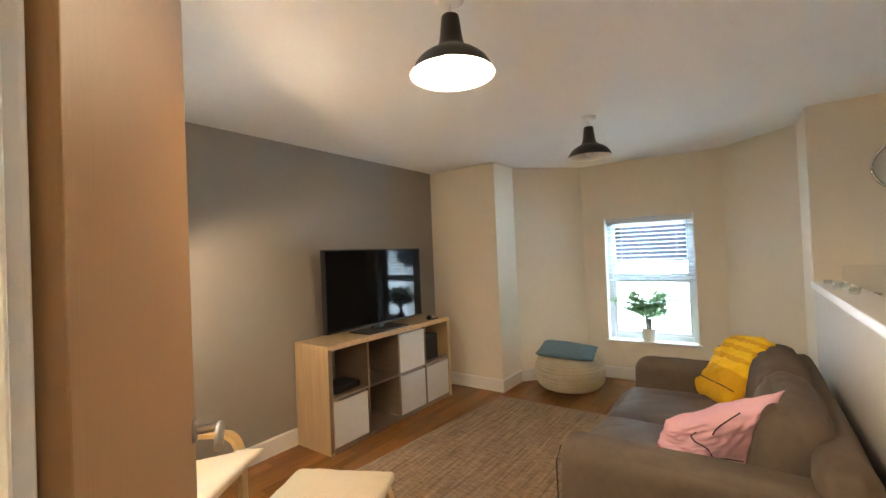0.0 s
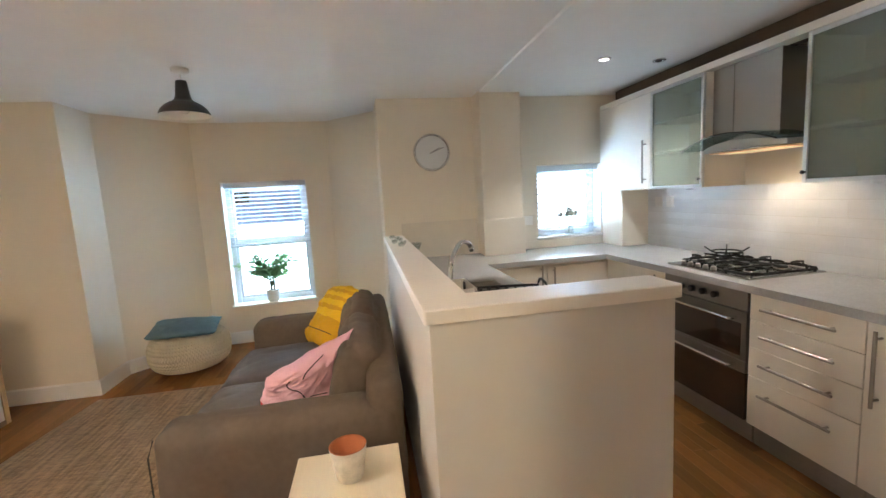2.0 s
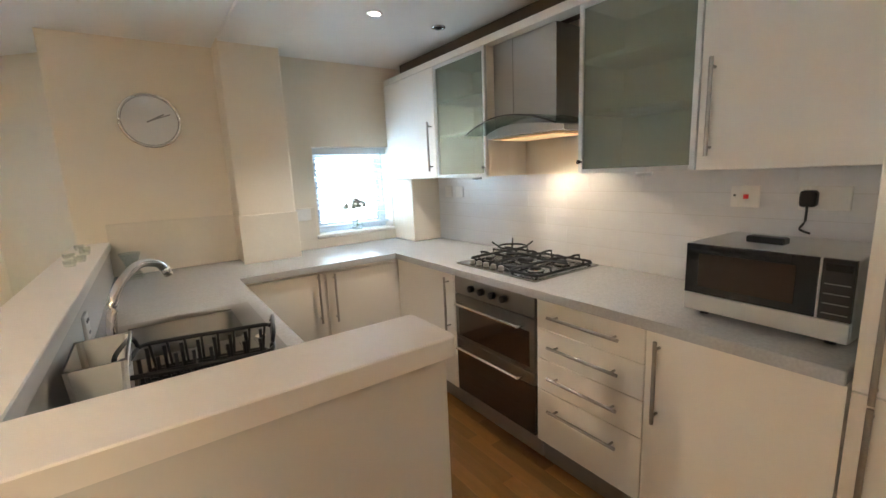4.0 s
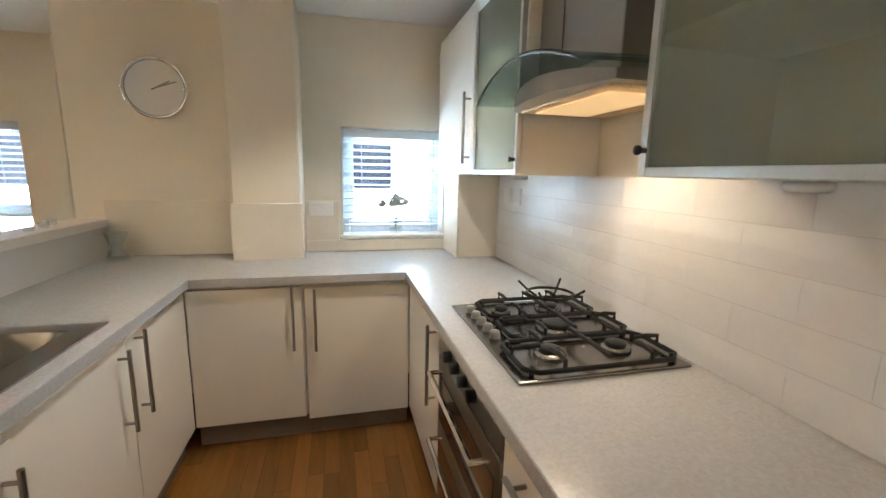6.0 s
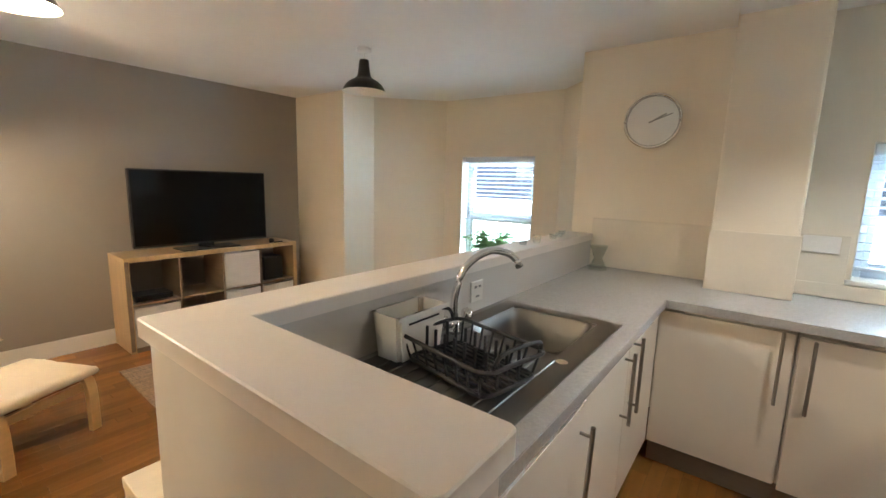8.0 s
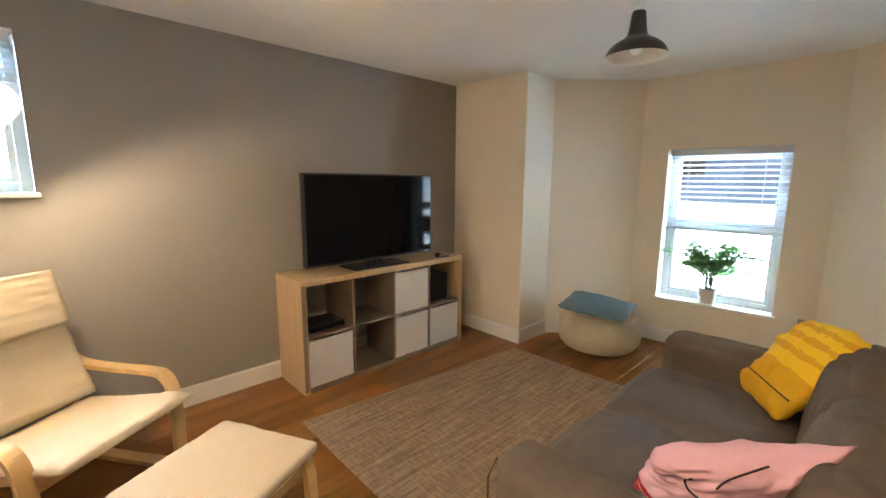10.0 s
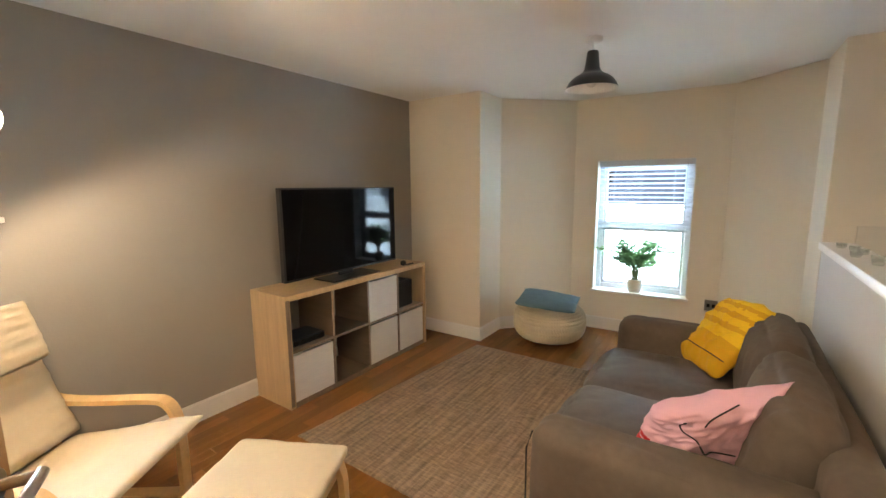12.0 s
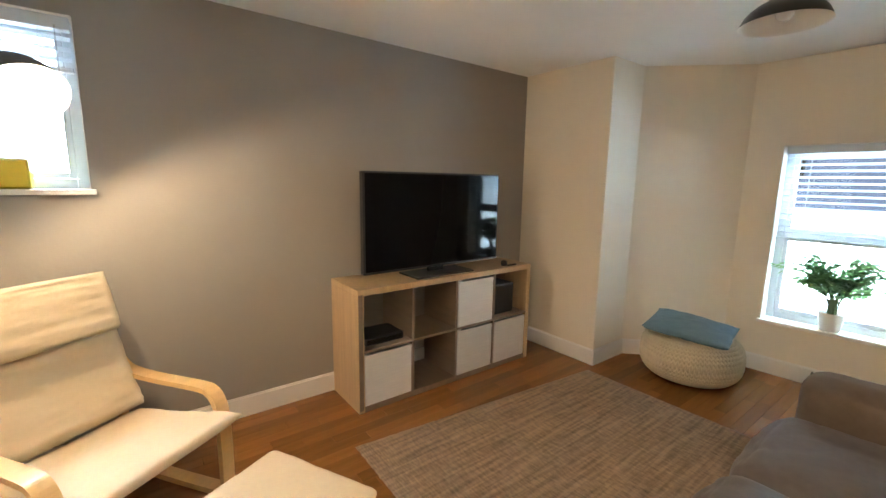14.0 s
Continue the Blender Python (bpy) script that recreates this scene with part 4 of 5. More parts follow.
prof3 = [(p.x, p.y) for p in bend([(0.024, 0.185, 0), (0.034, 0.18, 0), (0.05, 0.15, 0), (0.095, 0.11, 0), (0.125, 0.06, 0), (0.14, 0.0, 0)], 4)]
for nm, bm, mt, lb in (("shade", lathe([(0, 0.186)] + prof3, 48), SHADE, "dark metal bell shade"), ("shade_lining", lathe([(0.141, -0.001)] + [(max(a - 0.004, 0.001), b - 0.003) for a, b in prof3[::-1]][1:] + [(0, 0.178)], 48), SHADEIN, "white enamelled inside"),
                       ("bulb", lathe([(0, -0.01), (0.02, -0.005), (0.034, 0.018), (0.034, 0.035), (0.02, 0.07), (0.014, 0.10), (0, 0.10)], 24), BULB, "glowing bulb")):
    bmesh.ops.transform(bm, matrix=at3, verts=bm.verts[:])
    ob = part(nm, bm, mt, FLP, lb, True)
ob.visible_shadow = False


def faceplate(name, m, label, w=0.086, h=0.086, extra=None):
    ob = thing(name, m, label, "socket")
    part("plate", boxed(-w / 2, -0.010, -h / 2, w / 2, 0.0, h / 2, 0.003), PLASTIC, ob)
    for x, z, a, b, mt in extra or ():
        part("switch", boxed(x - a, -0.0135, z - b, x + a, -0.0102, z + b, 0.001), mt, ob)
    return ob


ob = faceplate("wall_socket", pose(0.0, 4.985, 0.375, 0, 0, -3), "grey metal wall socket under the bay window", 0.10, 0.10, [(-0.02, 0.0, 0.012, 0.016, BLACK), (0.02, 0.0, 0.012, 0.016, BLACK)])
ob.children[0].data.materials[0] = NICKEL

# plant in the bay window
PL = thing("potted_palm", base @ Matrix.Translation((0.695, -0.05, WINB + 0.005)) @ Matrix.Diagonal((1.28, 1.05, 1.2, 1)), "small green palm in a white pot on the window sill", "plant")
part("pot", lathe([(0, 0), (0.042, 0), (0.046, 0.01), (0.056, 0.10), (0.056, 0.106), (0.050, 0.106), (0.048, 0.085), (0, 0.085)], 32), POTWHITE, PL, "white pot", True)
part("soil", lathe([(0, 0.088), (0.048, 0.088), (0.048, 0.080)], 24), SOIL, PL)
rnd = random.Random(4)
leaves, stems = bmesh.new(), bmesh.new()
for k in range(40):
    a = k * 2.4 + rnd.uniform(-0.4, 0.4)
    tall, reach = rnd.uniform(0.15, 0.34), rnd.uniform(0.08, 0.27)
    ox, oy = math.cos(a) * reach, 0.42 * math.sin(a) * reach + 0.03 * (math.sin(a) > 0)
    pts = bend([(0.014 * math.cos(a), 0.014 * math.sin(a), 0.085), (ox * 0.18, oy * 0.18, 0.085 + tall * 0.5), (ox * 0.55, oy * 0.55, 0.085 + tall * 0.92), (ox, oy, 0.085 + tall)], 8)
    tube(pts, 0.0018, 5, stems)
    for j in range(10, len(pts)):
        d = (pts[min(j + 1, len(pts) - 1)] - pts[j - 1]).normalized()
        for s in (-1, 1):
            side = d.cross(Vector((0, 0, 1))).normalized() * s
            ln = rnd.uniform(0.065, 0.115) * (1.0 if j < 20 else 0.75)
            way = (side * 0.8 + d * 0.6 + Vector((0, 0, rnd.uniform(-0.35, 0.45)))).normalized()
            wd = (way.cross(Vector((0, 0, 1))).normalized() + Vector((0, 0, rnd.uniform(-0.8, 0.8)))).normalized() * ln * 0.085
            p0, sag = pts[j], Vector((0, 0, ln * 0.22))
            q = [leaves.verts.new(v) for v in (p0, p0 + way * ln * 0.4 - wd, p0 + way * ln * 0.75 - wd * 0.7 - sag * 0.4, p0 + way * ln - sag, p0 + way * ln * 0.75 + wd * 0.7 - sag * 0.4, p0 + way * ln * 0.4 + wd)]
            leaves.faces.new(q)
part("stems", stems, STEM, PL)
part("leaves", leaves, LEAF, PL)
ob = thing("flower_trough", pose(-2.625, 0.70, LWB + 0.005), "yellow ceramic trough on the side window sill", "pot")
part("trough", boxed(-0.055, -0.14, 0, 0.055, 0.14, 0.125, 0.012, 3), POTYELLOW, ob)
part("soil", boxed(-0.045, -0.13, 0.1252, 0.045, 0.13, 0.129), SOIL, ob)

# ---- kitchen ----
FX, FL, FB = 2.318, 1.262, 3.402  # front planes of the right, left and back runs
WT0, WT1 = 0.845, 0.885


def bar_handle(parent, x, z, length, upright=True, y=-0.018):
    """A bar handle on two posts, standing off a front at y."""
    o = 0.034
    e, f = length / 2, length / 2 - 0.03
    bm = bmesh.new()
    if upright:
        tube([(x, y - o, z - e), (x, y - o, z + e)], 0.007, 10, bm)
        for s in (-1, 1):
            tube([(x, y, z + s * f), (x, y - o, z + s * f)], 0.005, 8, bm)
    else:
        tube([(x - e, y - o, z), (x + e, y - o, z)], 0.007, 10, bm)
        for s in (-1, 1):
            tube([(x + s * f, y, z), (x + s * f, y - o, z)], 0.005, 8, bm)
    return part("handle", bm, NICKEL, parent, "brushed nickel bar handle", False)


def base_unit(name, m, w, label, fronts, depth=0.55, z0=0.13, z1=WT0 - 0.004, group="kitchen base units", gap=0.0015, category="cabinet"):
    """A cupboard: local x along its front, y into it, front plane y = -0.018. fronts: (x0, x1, z0, z1, handle x or None, handle z, length, upright, drop)."""
    ob = thing(name, m, label, category, group)
    part("body", boxed(0.001, 0.001, z0, w - 0.001, depth, z1), UNIT, ob)
    for x0, x1, a, b, hx, hz, ln, up, drop in fronts:
        d = part("door" if up else "drawer_front", boxed(x0 + gap, -0.018, a + gap + drop, x1 - gap, 0, b - gap + drop, 0.0015), UNIT, ob)
        if hx is not None:
            bar_handle(d, hx, hz + drop, ln, up)
    part("plinth", boxed(0.0, 0.035, 0.001, w, 0.05, z0 - 0.003), PLINTH, ob, "brushed grey plinth")
    return ob


def right(y):
    return Matrix.Translation((FX + 0.018, y, 0)) @ Matrix.Rotation(radians(-90), 4, "Z")


def left(y):
    return Matrix.Translation((FL - 0.018, y, 0)) @ Matrix.Rotation(radians(90), 4, "Z")


def rear(x):
    return Matrix.Translation((x, FB + 0.018, 0))


TOP = WT0 - 0.006
base_unit("base_cabinet", right(1.582), 0.532, "cream kitchen base cabinet with one door", [(0, 0.532, 0.13, TOP, 0.05, 0.66, 0.31, True, 0)])
base_unit("drawer_unit", right(2.098), 0.514, "cream kitchen unit with four drawers",
          [(0, 0.514, 0.70, TOP, 0.257, 0.775, 0.34, False, 0), (0, 0.514, 0.555, 0.70, 0.257, 0.635, 0.34, False, 0), (0, 0.514, 0.40, 0.555, 0.257, 0.485, 0.34, False, 0),
           (0, 0.514, 0.13, 0.40, 0.257, 0.325, 0.34, False, 0)])
base_unit("base_cabinet", right(3.40), 0.67, "cream kitchen base cabinet beside the oven", [(0.001, 0.67, 0.13, TOP, 0.615, 0.655, 0.33, True, 0)], depth=0.55)
# oven
OV = thing("oven", right(2.728), "built-in stainless steel double oven with dark glass", "oven")
part("body", boxed(0.002, 0.002, 0.13, 0.618, 0.54, TOP), BLACK, OV)
part("control_panel", boxed(0.004, -0.018, 0.735, 0.616, 0.0, TOP, 0.002), OVENSTEEL, OV)
for k in range(4):
    kb_ = part("knob", lathe([(0, 0), (0.020, 0), (0.018, 0.024), (0.016, 0.026), (0, 0.026)], 20), BLACK, OV, "black control knob", True)
    kb_.matrix_local = Matrix.Translation((0.16 + 0.085 * k, -0.018, 0.787)) @ Matrix.Rotation(radians(90), 4, "X")
dr = part("upper_door", boxed(0.004, -0.02, 0.462, 0.616, 0.0, 0.730, 0.003), OVENSTEEL, OV)
part("window", boxed(0.035, -0.0235, 0.485, 0.585, -0.0205, 0.665, 0.001), OVENGLASS, dr)
part("handle", tube([(0.07, -0.02, 0.69), (0.07, -0.07, 0.69), (0.55, -0.07, 0.69), (0.55, -0.02, 0.69)], 0.009, 10), CHROME, dr)
dr = part("lower_door", boxed(0.004, -0.02, 0.395, 0.616, 0.0, 0.458, 0.003), OVENSTEEL, OV)
part("handle", tube([(0.07, -0.02, 0.43), (0.07, -0.07, 0.43), (0.55, -0.07, 0.43), (0.55, -0.02, 0.43)], 0.009, 10), CHROME, dr)
part("glass", boxed(0.004, -0.018, 0.135, 0.616, 0.0, 0.391, 0.002), OVENGLASS, OV)
part("plinth", boxed(0.0, 0.035, 0.001, 0.62, 0.05, 0.127), PLINTH, OV)
# back run
base_unit("base_cabinet", rear(1.264), 0.523, "cream kitchen base cabinet in the corner", [(0.0, 0.517, 0.13, TOP - 0.012, 0.474, 0.672, 0.325, True, 0)], depth=0.58)
base_unit("base_cabinet", rear(1.788), 0.528, "cream kitchen base cabinet with a slightly dropped door", [(0.006, 0.526, 0.125, TOP - 0.008, 0.054, 0.670, 0.32, True, -0.012)], depth=0.58)
# left run
ob = base_unit("dishwasher", left(1.662), 0.643, "integrated appliance behind a cream door standing slightly ajar", [(0.0, 0.643, 0.13, TOP - 0.02, 0.605, 0.592, 0.345, True, 0)], depth=0.48, category="dishwasher")
base_unit("sink_cabinet", left(2.308), 1.092, "cream double-door cabinet under the sink", [(0.0, 0.541, 0.13, TOP, 0.482, 0.657, 0.29, True, 0), (0.543, 1.091, 0.13, TOP, 0.602, 0.670, 0.315, True, 0)], depth=0.48, z1=0.70)
for d in ob.children:
    if d.name.startswith("door"):
        d.matrix_local = Matrix.Translation((0, 0, 0.13)) @ Matrix.Rotation(radians(1.6), 4, "X") @ Matrix.Translation((0, 0, -0.13))
part("filler", boxed(0.0, -0.014, 0.13, 0.012, 0.0, TOP), UNIT, ob)

# worktops: a U in one mesh, cut round the basin
BX0, BX1, BY0, BY1 = 0.80, 1.155, 2.38, 2.76
wx, wy = (0.702, BX0, BX1, 1.288, 2.296, XE - 0.001), (1.055, 1.628, BY0, BY1, 3.380, YN - 0.001)
bm = slab(wx, wy, lambda i, j: i == 4 or j == 4 or (i < 3 and j >= 1 and (i, j) != (1, 2)), WT0, WT1)
ob = link("worktop", bm, WORKTOP)
tagged(ob, "grey speckled laminate kitchen worktop in a U shape", "worktop")
for q in ((2.293, 1.055, 2.2955, 3.3775), (1.2885, 1.6255, 1.291, 3.3775), (1.291, 3.3775, 2.293, 3.3795), (0.703, 1.6255, 1.2885, 1.6275), (2.2955, 1.0525, XE - 0.001, 1.0545)):
    part("edge_strip", boxed(q[0], q[1], WT0 + 0.0005, q[2], q[3], WT1 - 0.0008, 0.0006, 1), WORKTOP, ob)

# tall unit
TU = thing("tall_cabinet", right(1.048), "tall cream larder cabinet at the end of the worktop", "cabinet")
part("body", boxed(0.001, 0.001, 0.13, 0.60, 0.58, 2.12), UNIT, TU)
d = part("door", boxed(0.0025, -0.018, 0.13, 0.598, 0, 0.826, 0.0015), UNIT, TU)
bar_handle(d, 0.045, 0.63, 0.36)
d = part("door", boxed(0.0025, -0.018, 0.832, 0.598, 0, 2.118, 0.0015), UNIT, TU)
bar_handle(d, 0.045, 1.00, 0.36)
part("plinth", boxed(0, 0.035, 0.001, 0.60, 0.05, 0.127), PLINTH, TU)

# wall cabinets
WX, WZ0, WZ1 = 2.586, 1.387, 2.115


def wright(y, z=WZ0):
    return Matrix.Translation((WX + 0.02, y, z)) @ Matrix.Rotation(radians(-90), 4, "Z")


def wall_cabinet(y, w, glass, label, hx=None, hinge=1):
    ob = thing("wall_cabinet", wright(y), label, "cabinet", "kitchen wall cabinets")
    h, dep, t = WZ1 - WZ0, XE - WX - 0.022, 0.018
    for nm, q in (("side_panel", (0.001, 0, 0, t, dep, h)), ("side_panel", (w - t, 0, 0, w - 0.001, dep, h)), ("bottom_panel", (t, 0, 0, w - t, dep, t)), ("top_panel", (t, 0, h - t, w - t, dep, h)),
                  ("back_panel", (t, dep - 0.008, t, w - t, dep, h - t))):
        part(nm, boxed(*q), UNIT, ob)
    if glass:
        for z in (0.26, 0.48):
            part("shelf", boxed(t, -0.0070, z, w - t, dep - 0.01, z + 0.018), UNITGLOSS, ob)
        f = 0.022
        d = None
        for q in ((0.002, 0, f, h), (w - f, 0, w - 0.002, h), (f, 0, w - f, f), (f, h - f, w - f, h)):
            bm = boxed(q[0], -0.02, q[1] + 0.001, q[2], -0.001, q[3] - 0.001, 0.0015)
            if d is None:
                d = part("door", boxed(f - 0.004, -0.013, f - 0.004, w - f + 0.004, -0.008, h - f + 0.004), FROST, ob, "frosted green glass door")
            d.visible_shadow = False
            part("door_frame_bar", bm, ALU, d, "satin aluminium frame")
        kx = 0.018 if hinge < 0 else w - 0.018
        k = part("knob", lathe([(0, 0), (0.006, 0), (0.006, 0.012), (0.010, 0.016), (0.010, 0.022), (0, 0.024)], 16), BLACK, d, "small dark knob", True)
        k.matrix_local = Matrix.Translation((kx, -0.02, 0.055)) @ Matrix.Rotation(radians(90), 4, "X")
    else:
        d = part("door", boxed(0.002, -0.02, 0.001, w - 0.002, -0.001, h - 0.001, 0.0015), UNITGLOSS, ob)
        bar_handle(d, hx, 0.215, 0.33, True, -0.02)
    return ob


wall_cabinet(3.945, 0.70, False, "white gloss wall cabinet beside the window", 0.655)
wall_cabinet(3.242, 0.515, True, "wall cabinet with frosted glass door", hinge=1)
wall_cabinet(2.088, 0.515, True, "wall cabinet with frosted glass door", hinge=-1)
wall_cabinet(1.571, 0.522, False, "white gloss wall cabinet above the microwave", 0.045)
structure("trim_cornice", boxed(WX + 0.004, 1.05, 2.118, WX + 0.10, 3.945, 2.160, 0.003), UNITGLOSS, "white cornice along the wall cabinets")
structure("trim_filler", boxed(WX + 0.135, 1.05, 2.116, WX + 0.153, 3.90, 2.277), FILLER, "dark brown filler board above the wall cabinets")
for y in (1.84, 2.98):
    ob = thing("cabinet_light", pose(2.72, y, WZ0 - 0.001), "small round light under the wall cabinet", "lamp")
    part("body", lathe([(0, 0), (0.034, 0), (0.034, -0.012), (0.028, -0.018), (0, -0.018)], 24), ALU, ob, "", True)

# cooker hood: local x along the wall, y towards the wall
HD = thing("cooker_hood", Matrix.Translation((XE, 2.41, 0)) @ Matrix.Rotation(radians(-90), 4, "Z"), "stainless steel cooker hood with curved glass canopy", "cooker hood")
# the wall is at local y = 0, the room at -y
part("chimney", boxed(-0.310, -0.27, 1.655, 0.142, -0.001, 2.117, 0.004), CHIMNEY, HD)
part("chimney_seam", boxed(-0.155, -0.2725, 1.66, -0.152, -0.2702, 2.115), OVENSTEEL, HD)
bm = bmesh.new()
prof = []
n = 16
for i in range(n + 1):
    u = -1 + 2 * i / n
    x = u * 0.272
    zl, zh = 1.595, 1.665 - 0.03 * u * u
    yf = -0.43 + 0.06 * u * u
    prof.append([bm.verts.new(p) for p in ((x, yf, zl), (x, yf, zh - 0.018), (x, -0.002, zh), (x, -0.002, zl))])
for a, b in zip(prof, prof[1:]):
    for j in range(4):
        bm.faces.new((a[j], a[(j + 1) % 4], b[(j + 1) % 4], b[j]))
bm.faces.new(prof[0][::-1]), bm.faces.new(prof[-1])
part("canopy", bm, STEEL, HD, "", False)
part("filter", boxed(-0.235, -0.36, 1.587, 0.235, -0.05, 1.5945, 0.002), FILTER, HD, "metal grease filter")
bm = bmesh.new()
rows = []
for i in range(33):
    u = -1 + 2 * i / 32
    x = u * 0.318
    z = 1.688 - 0.068 * u * u
    yf = -0.50 + 0.014 * u * u
    rows.append([bm.verts.new(p) for p in ((x, yf, z - 0.006), (x, -0.25, z + 0.001), (x, -0.25, z + 0.009), (x, yf, z))])
for a, b in zip(rows, rows[1:]):
    for j in range(4):
        bm.faces.new((a[j], a[(j + 1) % 4], b[(j + 1) % 4], b[j]))
bm.faces.new(rows[0][::-1]), bm.faces.new(rows[-1])
part("glass_canopy", bm, GREENGLASS, HD, "curved tinted glass", True)
part("glass_edge", tube([(u / 16 * 0.318, -0.501 + 0.014 * (u / 16) ** 2, 1.685 - 0.068 * (u / 16) ** 2) for u in range(-16, 17)], 0.0042, 6), SHADE, HD, "dark glass edge", True)
# added panel whose glow imitates the lamplit underside; the beam is hood_light
part("lamp_lens", boxed(-0.19, -0.33, 1.5825, 0.19, -0.14, 1.5865, 0.001), HOODGLOW, HD, "added glowing panel for the lamplit hood underside")

# hob
HB = thing("gas_hob", Matrix.Translation((2.377, 2.785, WT1)) @ Matrix.Rotation(radians(-90), 4, "Z") @ Matrix.Diagonal((0.978, 1, 1.1, 1)), "stainless steel gas hob with black cast iron supports", "hob")
# local x runs towards the viewer along the wall (0 to 0.635), y to the wall (0 to 0.50)
part("plate", boxed(0, 0, 0.0005, 0.635, 0.505, 0.010, 0.006, 3), HOBSTEEL, HB)
burners = [(0.12, 0.34, 0.040), (0.13, 0.15, 0.028), (0.50, 0.15, 0.036), (0.50, 0.36, 0.036), (0.315, 0.27, 0.055)]
for x, y, r in burners:
    b = part("burner", lathe([(0, 0.010), (r * 1.25, 0.010), (r * 1.2, 0.018), (r, 0.022), (0, 0.022)], 28, at=(x, y, 0)), HOBSTEEL, HB, "", True)
    part("burner_cap", lathe([(0, 0.022), (r * 0.82, 0.022), (r * 0.85, 0.030), (r * 0.7, 0.033), (0, 0.033)], 28, at=(x, y, 0)), IRON, b, "black burner cap", True)
for k in range(5):
    part("knob", lathe([(0, 0.010), (0.017, 0.010), (0.015, 0.028), (0.012, 0.031), (0, 0.031)], 20, at=(0.10 + 0.062 * k, 0.045, 0)), NICKEL, HB, "metal control knob", True)
for x0, x1 in ((0.015, 0.215), (0.225, 0.405), (0.415, 0.62)):
    bm = bmesh.new()
    y0, y1 = 0.085, 0.485
    if x0 > 0.4:
        y0 = 0.03
    z = 0.045
    loop = [(x0, y0 + 0.03, z), (x0 + 0.03, y0, z), (x1 - 0.03, y0, z), (x1, y0 + 0.03, z), (x1, y1 - 0.03, z), (x1 - 0.03, y1, z), (x0 + 0.03, y1, z), (x0, y1 - 0.03, z)]
    tube([(a, b, 0.022) for a, b, _ in loop], 0.0068, 8, bm, True)
    xm, ym = (x0 + x1) / 2, (y0 + y1) / 2
    for a, b in (((x0, y0 + 0.10), (xm - 0.03, y0 + 0.10)), ((x1, y0 + 0.10), (xm + 0.03, y0 + 0.10)), ((x0, y1 - 0.10), (xm - 0.03, y1 - 0.10)), ((x1, y1 - 0.10), (xm + 0.03, y1 - 0.10)),
                 ((xm, y0), (xm, y0 + 0.08)), ((xm, y1), (xm, y1 - 0.08)), ((x0, ym), (x1, ym))):
        tube([(*a, 0.022), (*a, z), ((a[0] + b[0]) / 2, (a[1] + b[1]) / 2, z + 0.003), (*b, z)], 0.0062, 8, bm)
    for a, b in ((x0 + 0.02, y0 + 0.02), (x1 - 0.02, y0 + 0.02), (x0 + 0.02, y1 - 0.02), (x1 - 0.02, y1 - 0.02)):
        tube([(a, b, 0.010), (a, b, 0.030)], 0.007, 8, bm)
    part("pan_support", bm, IRON, HB, "black cast iron pan support", False)
bm = tube([(0.13 + 0.085 * math.cos(k / 24 * 2 * math.pi), 0.34 + 0.085 * math.sin(k / 24 * 2 * math.pi), 0.068) for k in range(24)], 0.005, 8, None, True)
for k in range(4):
    a = math.pi / 4 + k * math.pi / 2
    tube([(0.13 + 0.05 * math.cos(a), 0.34 + 0.05 * math.sin(a), 0.052), (0.13 + 0.085 * math.cos(a), 0.34 + 0.085 * math.sin(a), 0.068), (0.13 + 0.125 * math.cos(a), 0.34 + 0.125 * math.sin(a), 0.095)], 0.0045, 8, bm)
part("wok_ring", bm, IRON, HB, "black wok ring", False)

# microwave: front faces -x
MW = thing("microwave", Matrix.Translation((2.455, 1.525, WT1)) @ Matrix.Rotation(radians(-93), 4, "Z"), "black and silver microwave oven on the worktop", "microwave")
part("case", boxed(0, 0.012, 0.020, 0.445, 0.35, 0.258, 0.006), ALU, MW)
part("front", boxed(0.002, -0.002, 0.082, 0.366, 0.0115, 0.256, 0.002), BLACKGLASS, MW, "black glass door")
part("lower_trim", boxed(0.002, -0.004, 0.022, 0.443, 0.0115, 0.081, 0.003), ALU, MW, "silver lower trim")
part("door_window", boxed(0.045, -0.0045, 0.108, 0.315, -0.0022, 0.225, 0.001), OVENGLASS, MW)
part("divider", boxed(0.367, -0.005, 0.083, 0.371, 0.0115, 0.256, 0.001), ALU, MW, "silver divider")
part("control_panel", boxed(0.372, -0.002, 0.083, 0.443, 0.0115, 0.256, 0.001), BLACK, MW)
part("display", boxed(0.380, -0.0045, 0.222, 0.436, -0.0022, 0.242, 0.001), BLACKGLASS, MW)
for i in range(4):
    part("key_row", boxed(0.380, -0.0045, 0.100 + 0.028 * i, 0.436, -0.0022, 0.103 + 0.028 * i, 0.0005), GREYHAND, MW)
for x in (0.05, 0.395):
    for y in (0.05, 0.30):
        part("foot", lathe([(0, 0), (0.014, 0), (0.014, 0.021), (0, 0.021)], 14, at=(x, y, 0)), BLACK, MW)
ob = thing("black_case", pose(2.58, 1.33, WT1 + 0.258, 0, 0, 84), "small black case lying on the microwave", "case")
part("body", boxed(-0.055, -0.022, 0.0005, 0.055, 0.022, 0.024, 0.006), BLACK, ob)
cooker = faceplate("cooker_switch", Matrix.Translation((XE - 0.013, 1.515, 1.272)) @ Matrix.Rotation(radians(-90), 4, "Z"), "white cooker switch with a red rocker on the tiled wall", 0.10, 0.086, [(0.005, 0.0, 0.009, 0.009, RED), (-0.035, 0.005, 0.004, 0.004, BLACK)])
